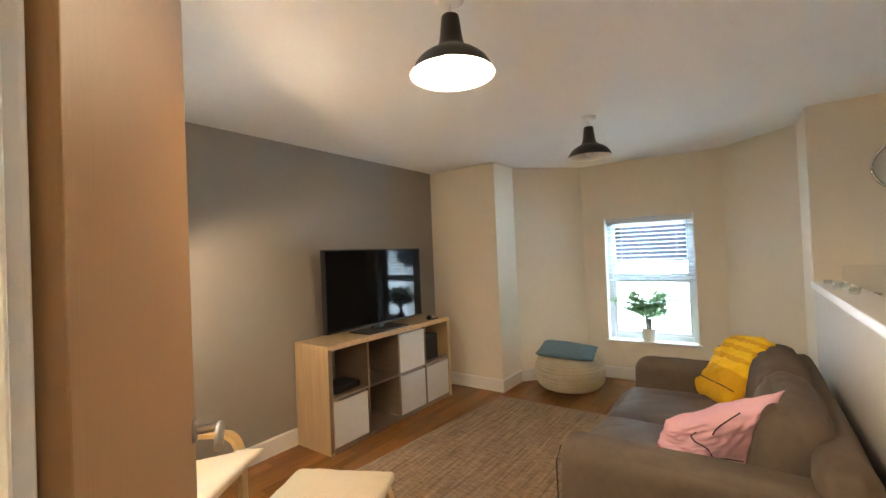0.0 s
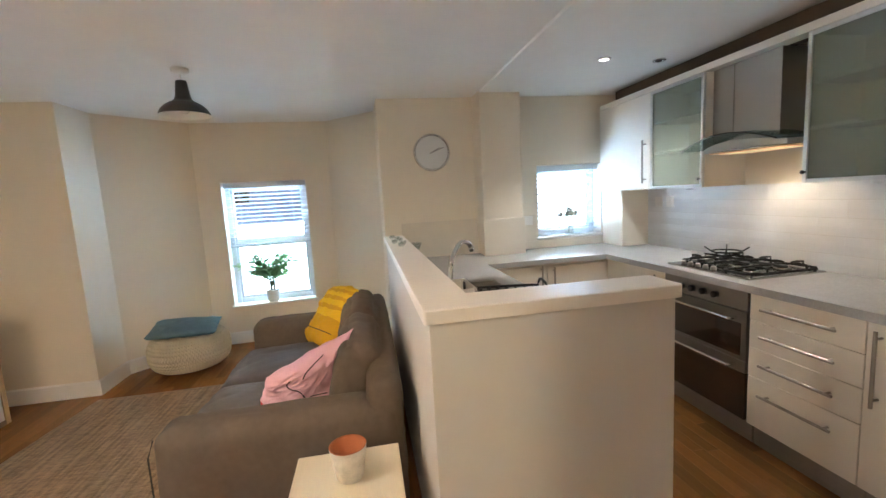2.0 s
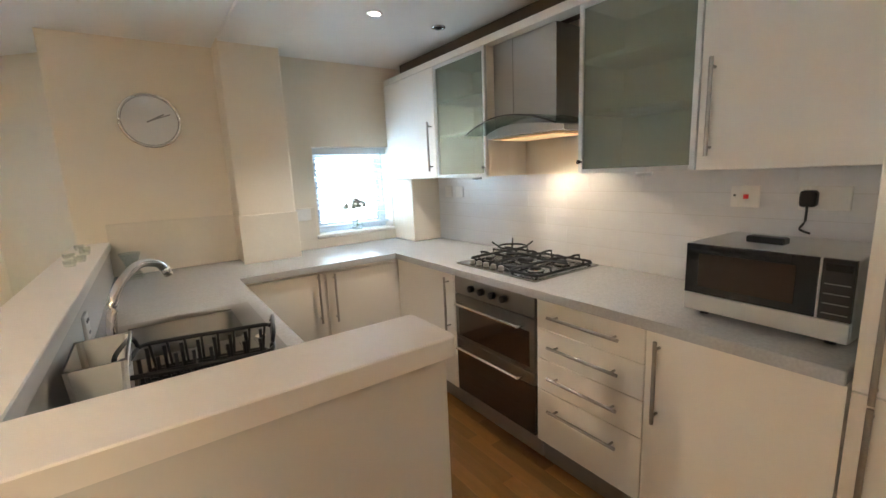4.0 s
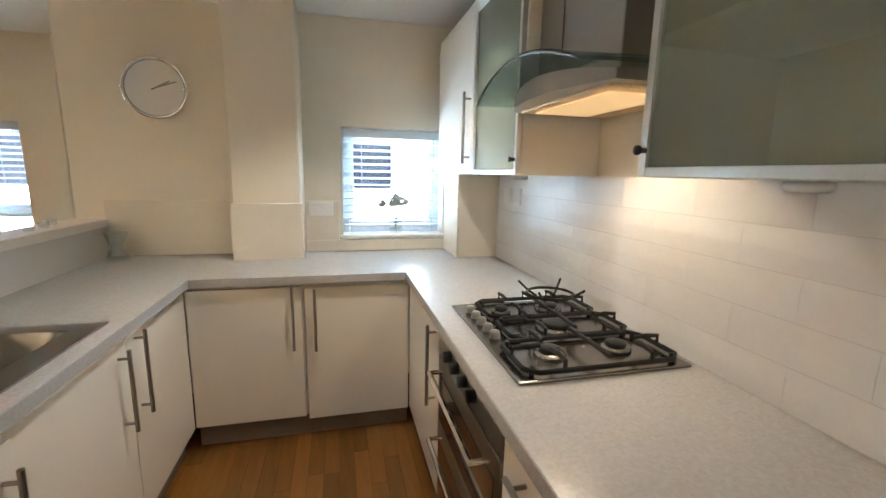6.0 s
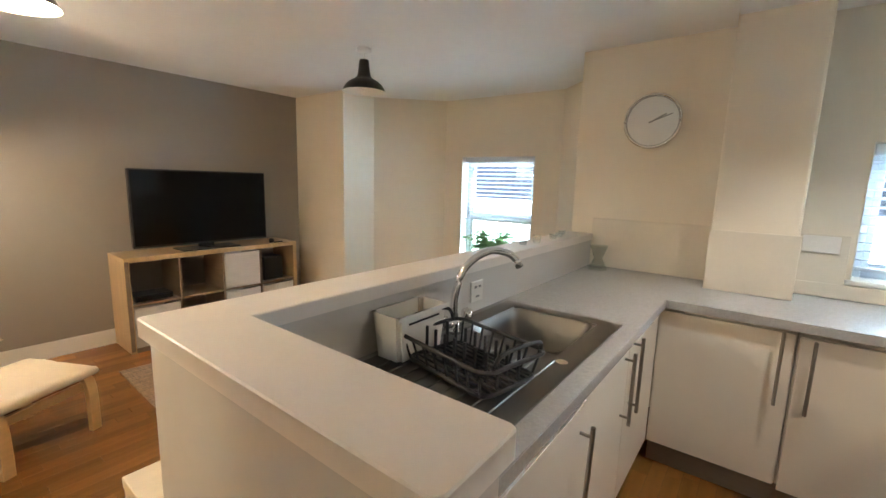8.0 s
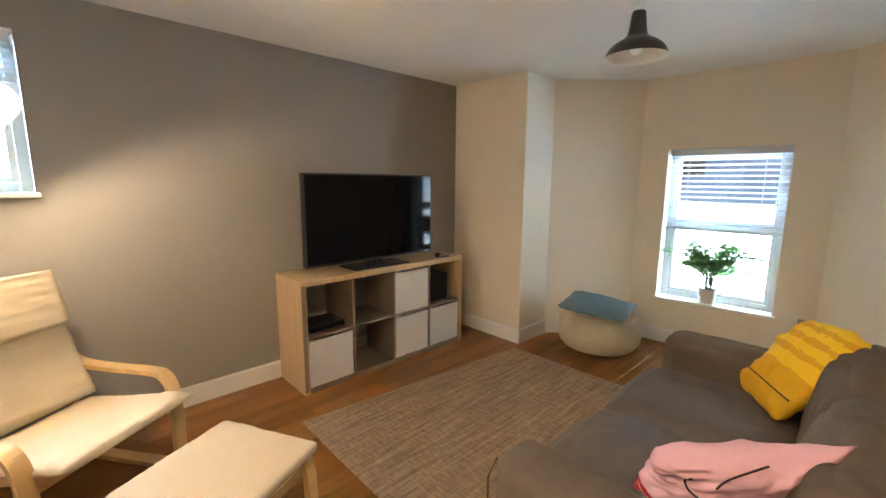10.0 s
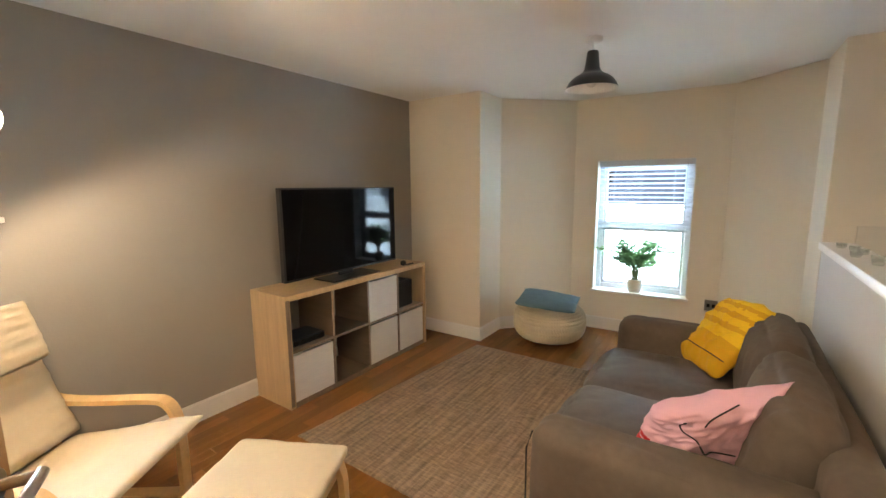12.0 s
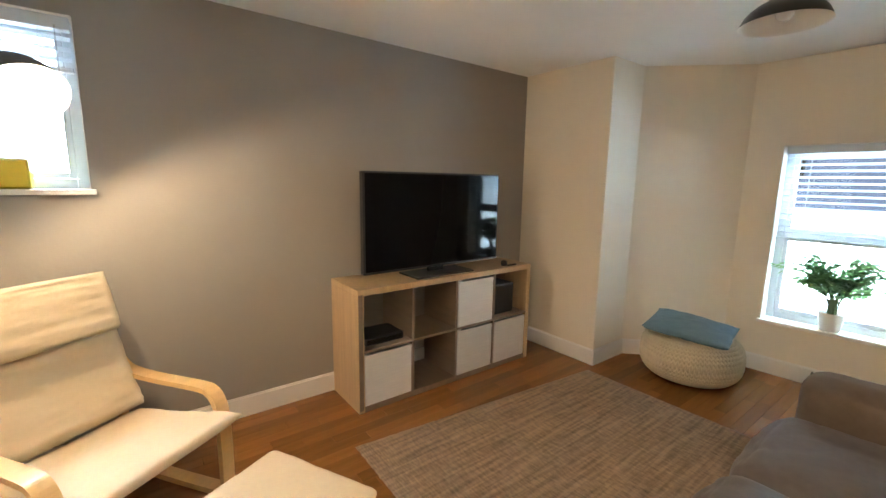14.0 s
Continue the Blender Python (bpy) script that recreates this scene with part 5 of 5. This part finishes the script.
ob = faceplate("wall_socket", Matrix.Translation((XE - 0.013, 1.27, 1.27)) @ Matrix.Rotation(radians(-90), 4, "Z"), "white double wall socket with a black plug", 0.146, 0.086, [(0.05, -0.005, 0.012, 0.010, PLASTIC)])
part("plug", boxed(-0.062, -0.055, -0.03, -0.012, -0.0102, 0.03, 0.012, 3), BLACK, ob, "black plug")
part("cable", tube(bend([(-0.036, -0.05, -0.028), (-0.036, -0.055, -0.08), (-0.05, -0.05, -0.11), (-0.02, -0.045, -0.125)], 6), 0.004, 8), BLACK, ob)
faceplate("wall_socket", Matrix.Translation((XE - 0.013, 3.41, 1.272)) @ Matrix.Rotation(radians(-90), 4, "Z"), "white single wall socket on the tiled wall", extra=[(0, 0, 0.012, 0.02, PLASTIC)])
faceplate("wall_socket", Matrix.Translation((XE - 0.013, 3.55, 1.272)) @ Matrix.Rotation(radians(-90), 4, "Z"), "white single wall socket on the tiled wall", extra=[(0, 0, 0.012, 0.02, PLASTIC)])
faceplate("wall_socket", pose(1.86, YN - 0.013, 1.155), "white wall socket on the splashback", 0.146, 0.086, [(-0.03, 0, 0.012, 0.012, PLASTIC), (0.03, 0, 0.012, 0.012, PLASTIC)])
faceplate("wall_socket", Matrix.Translation((0.7005, 2.60, 0.972)) @ Matrix.Rotation(radians(90), 4, "Z"), "white single wall socket behind the sink", 0.086, 0.086,
          [(-0.015, 0.02, 0.008, 0.005, GREYHAND), (0.015, 0.02, 0.008, 0.005, GREYHAND), (0.0, -0.02, 0.012, 0.004, GREYHAND)])

# sink, tap, rack, caddy
SK = thing("kitchen_sink", pose(0, 0, WT1), "inset stainless steel sink with ribbed drainer", "sink")
SX0, SX1, SY0, SY1 = 0.735, 1.232, 1.905, 2.825
bm = bmesh.new()
z0, z1 = 0.0005, 0.005
slab((SX0, BX0, BX1, SX1), (SY0, BY0, BY1, SY1), lambda i, j: (i, j) != (1, 1), z0, z1, bm)
part("rim", bm, SINKSTEEL, SK)
bm = bmesh.new()
rings = []
for inset, z in ((0, 0.005), (0.004, 0.001), (0.012, -0.10), (0.03, -0.145), (0.07, -0.155)):
    ring = []
    for k in range(48):
        a = 2 * math.pi * k / 48
        cx, cy = (BX0 + BX1) / 2, (BY0 + BY1) / 2
        ux, uy = math.copysign(abs(math.cos(a)) ** 0.28, math.cos(a)), math.copysign(abs(math.sin(a)) ** 0.28, math.sin(a))
        ring.append(bm.verts.new((cx + ux * ((BX1 - BX0) / 2 - inset), cy + uy * ((BY1 - BY0) / 2 - inset), z)))
    rings.append(ring)
for a, b in zip(rings, rings[1:]):
    for k in range(48):
        bm.faces.new((a[k], a[(k + 1) % 48], b[(k + 1) % 48], b[k]))
bm.faces.new(rings[-1])
part("bowl", bm, SINKSTEEL, SK, "", True)
part("drain", lathe([(0, 0.002), (0.03, 0.002), (0.034, 0), (0.034, -0.002)], 24, at=((BX0 + BX1) / 2, (BY0 + BY1) / 2, -0.1545)), CHROME, SK, "", True)
bm = bmesh.new()
for k in range(9):
    x = SX0 + 0.06 + k * 0.046
    tube([(x, SY0 + 0.04, 0.0045), (x, BY0 - 0.05, 0.0045)], 0.004, 6, bm)
part("drainer_ribs", bm, SINKSTEEL, SK)
part("overflow", lathe([(0, 0.0055), (0.018, 0.0055), (0.018, 0.005)], 20, at=(1.185, 2.34, 0)), CHROME, SK)
TP = thing("mixer_tap", pose(0.795, 2.325, WT1 + 0.005), "chrome kitchen mixer tap with curved spout", "tap")
part("base", lathe([(0, 0), (0.024, 0), (0.024, 0.012), (0.019, 0.02), (0.019, 0.055), (0, 0.06)], 24), CHROME, TP, "", True)
part("spout", tube(bend([(0, 0, 0.05), (-0.002, 0.0, 0.13), (0.02, 0.022, 0.23), (0.075, 0.075, 0.29), (0.125, 0.13, 0.285), (0.150, 0.158, 0.255)], 8), 0.013, 14), CHROME, TP, "", True)
part("nozzle", tube([(0.147, 0.155, 0.262), (0.156, 0.165, 0.236)], 0.0150, 14), CHROME, TP, "", True)
part("crossbar", tube([(-0.01, -0.06, 0.035), (0.01, 0.06, 0.035)], 0.014, 12), CHROME, TP, "", True)
for s in (-1, 1):
    part("tap_handle", lathe([(0, 0), (0.019, 0), (0.022, 0.008), (0.021, 0.030), (0.012, 0.036), (0, 0.036)], 20, at=(s * 0.01, s * 0.062, 0.04)), CHROME, TP, "", True)
RK = thing("dish_rack", pose(1.0, 2.115, WT1 + 0.006, 0, 0, -12) @ Matrix.Diagonal((0.95, 0.9, 1, 1)), "black wire dish rack on the drainer", "dish rack")
for zz, hw, hd in ((0.004, 0.165, 0.115), (0.075, 0.185, 0.135)):
    loop = []
    for cx, cy, a0 in ((1, 1, 0), (-1, 1, 90), (-1, -1, 180), (1, -1, 270)):
        for k in range(5):
            a = radians(a0 + 22.5 * k)
            loop.append((cx * (hw - 0.035) + 0.035 * math.cos(a), cy * (hd - 0.035) + 0.035 * math.sin(a), zz + 0.006))
    part("rim_wire", tube(loop, 0.0065, 8, None, True), RUBBER, RK, "", True)
for k in range(9):
    y = -0.10 + 0.025 * k
    part("base_wire", tube([(-0.165, y, 0.010), (0.165, y, 0.010)], 0.004, 6), RUBBER, RK)
for k in range(8):
    x = -0.15 + 0.043 * k
    for s in (-1, 1):
        part("side_wire", tube([(x, s * 0.112, 0.010), (x * 1.08, s * 0.133, 0.081)], 0.004, 6), RUBBER, RK)
    for y in (-0.045, 0.045):
        part("peg", tube([(x, y, 0.010), (x, y, 0.095)], 0.0052, 7), RUBBER, RK)
for s in (-1, 1):
    part("end_loop", tube(bend([(s * 0.18, -0.10, 0.08), (s * 0.19, -0.085, 0.118), (s * 0.19, 0.0, 0.126), (s * 0.19, 0.085, 0.118), (s * 0.18, 0.10, 0.08)], 6), 0.006, 8), RUBBER, RK)
CD = thing("sink_caddy", pose(0.78, 2.11, WT1, 0, 0, 90), "white plastic caddy bin standing against the half wall", "bin")
bm = bmesh.new()
t = 0.004
lo, hi = [(-0.100, -0.050), (0.100, -0.050), (0.100, 0.050), (-0.100, 0.050)], [(-0.115, -0.058), (0.115, -0.058), (0.115, 0.058), (-0.115, 0.058)]
A = [bm.verts.new((*p, 0.0055)) for p in lo]
B = [bm.verts.new((*p, 0.145)) for p in hi]
C = [bm.verts.new((p[0] - math.copysign(t, p[0]), p[1] - math.copysign(t, p[1]), 0.145)) for p in hi]
E_ = [bm.verts.new((p[0] - math.copysign(t, p[0]), p[1] - math.copysign(t, p[1]), 0.010)) for p in lo]
for P, Q in ((A, B), (B, C), (C, E_)):
    for k in range(4):
        bm.faces.new((P[k], P[(k + 1) % 4], Q[(k + 1) % 4], Q[k]))
bm.faces.new(A[::-1]), bm.faces.new(E_)
bmesh.ops.bevel(bm, geom=[e for e in bm.edges if abs(e.verts[0].co.z - e.verts[1].co.z) > 0.05], offset=0.012, segments=3, affect="EDGES")
part("tub", bm, PLASTIC, CD)
part("rim", boxed(-0.118, -0.061, 0.132, 0.118, -0.0585, 0.147, 0.001), PLASTIC, CD)
part("slot", boxed(-0.07, -0.0585, 0.115, 0.07, -0.0545, 0.121), BLACK, CD)

# glass on the ledge, worktop and sill
for k in range(6):
    ob = thing("tealight_holder", pose(0.625 + 0.03 * math.sin(k * 2.3), 3.16 + 0.118 * k, 1.10), "small clear glass tealight holder on the ledge", "candle holder", "tealight holders on the ledge")
    part("glass", lathe([(0, 0.0005), (0.017, 0.0005), (0.022, 0.010), (0.024, 0.028), (0.022, 0.028), (0.019, 0.012), (0, 0.008)], 24), THINGLASS, ob, "", True)
ob = thing("hourglass_vase", pose(0.80, 3.885, WT1), "clear hourglass-shaped glass vase on the worktop", "vase")
part("glass", lathe([(0, 0.001), (0.055, 0.001), (0.056, 0.012), (0.040, 0.05), (0.028, 0.075), (0.040, 0.11), (0.056, 0.155), (0.052, 0.155), (0.036, 0.11), (0.023, 0.075), (0.034, 0.05), (0.045, 0.016), (0, 0.014)], 32), THINGLASS, ob, "", True)
VS = thing("flower_vase", pose(2.335, 4.085, KWB + 0.005), "glass bottle vase with pale flowers on the kitchen sill", "vase")
part("bottle", lathe([(0, 0.001), (0.040, 0.001), (0.044, 0.02), (0.042, 0.075), (0.022, 0.105), (0.017, 0.13), (0.021, 0.138), (0.018, 0.138), (0.014, 0.12), (0.036, 0.07), (0.038, 0.02), (0, 0.008)], 28), THINGLASS, VS, "", True)
bm, pet = bmesh.new(), bmesh.new()
for dx, dz, sz in ((0.02, 0.215, 0.045), (0.05, 0.205, 0.04), (-0.02, 0.20, 0.035), (-0.09, 0.195, 0.026), (0.0, 0.235, 0.03)):
    tube(bend([(0, 0, 0.02), (dx * 0.3, 0, 0.13), (dx, 0, dz)], 5), 0.0016, 5, bm)
    for k in range(46):
        d = Vector((rnd.gauss(0, 1), rnd.gauss(0, 0.8), rnd.gauss(0, 0.8))).normalized()
        p = Vector((dx, 0, dz)) + d * sz * rnd.uniform(0.4, 1)
        a, b = d.orthogonal().normalized() * 0.011, d.cross(d.orthogonal()).normalized() * 0.009
        pet.faces.new([pet.verts.new(v) for v in (p - a - b, p + a - b + d * 0.004, p + a + b, p - a + b + d * 0.004)])
part("stems", bm, STEM, VS)
part("petals", pet, PETAL, VS, "pale flower heads")

# clock
CK = thing("wall_clock", pose(1.012, YN - 0.001, 1.812), "round silver wall clock", "clock")
# face looks to -y
R90 = Matrix.Rotation(radians(90), 4, "X")


def clockpart(name, bm, material, smooth=True, label=""):
    bmesh.ops.transform(bm, matrix=R90, verts=bm.verts[:])
    return part(name, bm, material, CK, label, smooth)


clockpart("case", lathe([(0, 0), (0.140, 0), (0.158, 0.012), (0.163, 0.028), (0.158, 0.036), (0.148, 0.030), (0.147, 0.020)], 64), CHROME, True, "polished metal rim")
clockpart("face", lathe([(0.147, 0.0195), (0, 0.0195)], 64), CLOCKFACE, False)
clockpart("inner_ring", lathe([(0.1435, 0.021), (0.1465, 0.0215), (0.1465, 0.0198)], 64), GREYHAND, True, "dark inner ring")
for a, ln, w in ((62, 0.085, 0.004), (70, 0.115, 0.003)):
    b = boxed(-w, -0.02, 0.022, w, ln, 0.024)
    bmesh.ops.rotate(b, cent=(0, 0, 0), matrix=Matrix.Rotation(radians(-a), 3, "Z"), verts=b.verts[:])
    clockpart("clock_hand", b, GREYHAND, False)

for x in (-0.152, 0.152):
    clockpart("rim_clip", lathe([(0, 0.030), (0.010, 0.030), (0.010, 0.040), (0.006, 0.044), (0, 0.044)], 16, at=(x, 0, 0)), CHROME, True, "small bright rim stud")

# downlights
for x, y, lit in ((2.06, 3.0, True), (2.49, 3.02, False)):
    ob = thing("downlight", pose(x, y, H), "recessed ceiling downlight, " + ("switched on" if lit else "unlit"), "lamp", "kitchen downlights")
    part("bezel", lathe([(0.028, -0.004), (0.032, -0.010), (0.041, -0.008), (0.044, -0.0005), (0.028, -0.0005)], 32), CHROME, ob, "", True)
    part("lens", lathe([(0, -0.005), (0.029, -0.005), (0.029, -0.001)], 28), SPOTLIT if lit else BLACKGLASS, ob)

# added hall light beyond the doorway, never in view, to lift the half wall's front
ob = thing("ceiling_light", pose(0.28, -0.62, H), "added round hall ceiling light out of view, switched on", "lamp")
part("base", lathe([(0, 0), (0.07, 0), (0.07, -0.02), (0, -0.02)], 28), GLOSSWHITE, ob, "", True)
b = part("globe", lathe([(0.05, -0.02), (0.10, -0.06), (0.115, -0.12), (0.09, -0.19), (0.04, -0.23), (0, -0.235)], 32), BULB, ob, "glowing glass globe", True)
b.visible_shadow = False

# ---- tiles and planks ----
tile_wall = structure("splashback_tiles", boxed(XE - 0.0108, 1.05, WT1 + 0.001, XE - 0.0005, 3.70, WZ0 - 0.002), GROUT, "white glazed splashback tiles with fine grout lines")
TW, TH = 0.30, 0.0995


def tile_mesh(w, seed):
    bm = bmesh.new()
    g, gy = 0.0011, 0.0004
    nseg = 5
    rows = []
    for j in range(3):
        z = g + (TH - 2 * g) * j / 2
        rows.append([bm.verts.new((-0.0065 + (0.0012 if j in (0, 2) else -0.0005) + 0.0009 * math.sin(math.pi * i / nseg) * noise.noise(Vector((i * 0.9, j * 1.7, seed))), gy + (w - 2 * gy) * i / nseg, z + (0.002 * math.sin(math.pi * i / nseg) if j == 1 else 0.0) * noise.noise(Vector((i * 0.8, j, seed + 9))))) for i in range(nseg + 1)])
    for j in range(2):
        for i in range(nseg):
            bm.faces.new((rows[j][i], rows[j][i + 1], rows[j + 1][i + 1], rows[j + 1][i]))
    back = [bm.verts.new((0.0, y, z)) for y, z in ((gy, g), (w - gy, g), (w - gy, TH - g), (gy, TH - g))]
    bm.faces.new((back[0], *rows[0][::1], back[1])), bm.faces.new((back[2], *rows[2][::-1], back[3]))
    bm.faces.new((back[1], rows[0][-1], rows[1][-1], rows[2][-1], back[2])), bm.faces.new((back[3], rows[2][0], rows[1][0], rows[0][0], back[0]))
    me = bpy.data.meshes.new("tile")
    bmesh.ops.recalc_face_normals(bm, faces=bm.faces[:])
    for f in bm.faces:
        f.smooth = False
    bm.to_mesh(me), bm.free()
    me.materials.append(TILE)
    return me


tiles = {}
for r in range(5):
    y = 1.052 - (0.15 if r % 2 else 0)
    k = 0
    while y < 3.69:
        a, b = max(y, 1.052), min(y + TW, 3.698)
        w = round(b - a, 3)
        if w > 0.03:
            key = (w, (k + r) % 3)
            if key not in tiles:
                tiles[key] = tile_mesh(w, key[1] * 5.0 + w)
            t = new("tile", tiles[key])
            t.parent, t.location = tile_wall, (XE - 0.0062, a, WT1 + 0.002 + r * 0.1)
        y += TW
        k += 1
for nm, q in (("splashback_panel", (0.703, YN - 0.013, WT1 + 0.001, 1.398, YN + 0.001, 1.205)), ("splashback_panel", (1.766, YN - 0.013, WT1 + 0.001, 2.651, YN + 0.001, KWB - 0.026)),
              ("splashback_panel", (1.766, YN - 0.013, KWB - 0.026, KW0 - 0.022, YN + 0.001, 1.205))):
    structure(nm, boxed(*q, 0.002), CREAMTILE, "painted splashback above the worktop")
structure("splashback_panel", boxed(1.394, 3.790, WT1 + 0.001, 1.769, 3.7965, 1.205, 0.002), CREAMTILE, "painted splashback on the pilaster")

floor = structure("floor", slab((XW - 0.1, -1.95, -0.8, 0.7, 1.4, XE + 0.1), (-1.4, 0.2, 4.15, 5.05), lambda i, j: (i in (2, 3), True, i in (1, 2))[j], -0.1, -0.012), GAP, "oak strip floor of short staves")
PW, GAPW = 0.071, 0.0004
rnd = random.Random(11)
cells = []
x = XW
while x < XE:
    y = -1.35 - rnd.uniform(0, 0.5)
    y_lo = -1.3 if -0.75 < x < 1.28 else 0.25
    y_hi = 4.98 if -1.85 < x < 0.62 else 4.06
    while y < 5.1:
        ln = rnd.choice((0.40, 0.50, 0.60, 0.72))
        a, b = max(y, y_lo), min(y + ln, y_hi)
        if b - a > 0.02:
            cells.append((x, a, round(b - a, 3)))
        y += ln
    x += PW
near = [c for c in cells if (-2.6 <= c[0] <= -0.55 and 0.9 <= c[1] <= 4.6 and not (-1.85 < c[0] < -0.6 and 2.05 < c[1] < 3.3)) or (1.20 <= c[0] <= 2.35 and 1.4 <= c[1] <= 3.5)]
near = sorted(near, key=lambda c: -(c[0] > 1) * 1.0 - rnd.random() * 0.2 + 0.1 * abs(c[1] - 2.2))[:300]
chosen = set(near)
planks = {}
for x, y, ln in near:
    if ln not in planks:
        bm = boxed(GAPW, GAPW, -0.011, PW - GAPW, ln - GAPW, 0.0, 0.0007, 1)
        me = bpy.data.meshes.new("plank")
        bm.to_mesh(me), bm.free()
        me.materials.append(FLOORWOOD)
        planks[ln] = me
    p = new("plank", planks[ln])
    p.parent, p.location = floor, (x, y, 0)
vs, fs = [], []
for c in cells:
    if c in chosen:
        continue
    x0, y0, x1, y1 = c[0] + GAPW, c[1] + GAPW, c[0] + PW - GAPW, c[1] + c[2] - GAPW
    n = len(vs)
    vs += [(x0, y0, -0.011), (x1, y0, -0.011), (x1, y1, -0.011), (x0, y1, -0.011), (x0, y0, 0), (x1, y0, 0), (x1, y1, 0), (x0, y1, 0)]
    fs += [(n + a, n + b, n + c2, n + d) for a, b, c2, d in ((4, 5, 6, 7), (0, 1, 5, 4), (1, 2, 6, 5), (2, 3, 7, 6), (3, 0, 4, 7))]
me = bpy.data.meshes.new("plank_field")
me.from_pydata(vs, [], fs)
me.materials.append(FLOORWOOD)
rest = new("plank_field", me)
rest.parent = floor
rest["kind"] = "stuff"
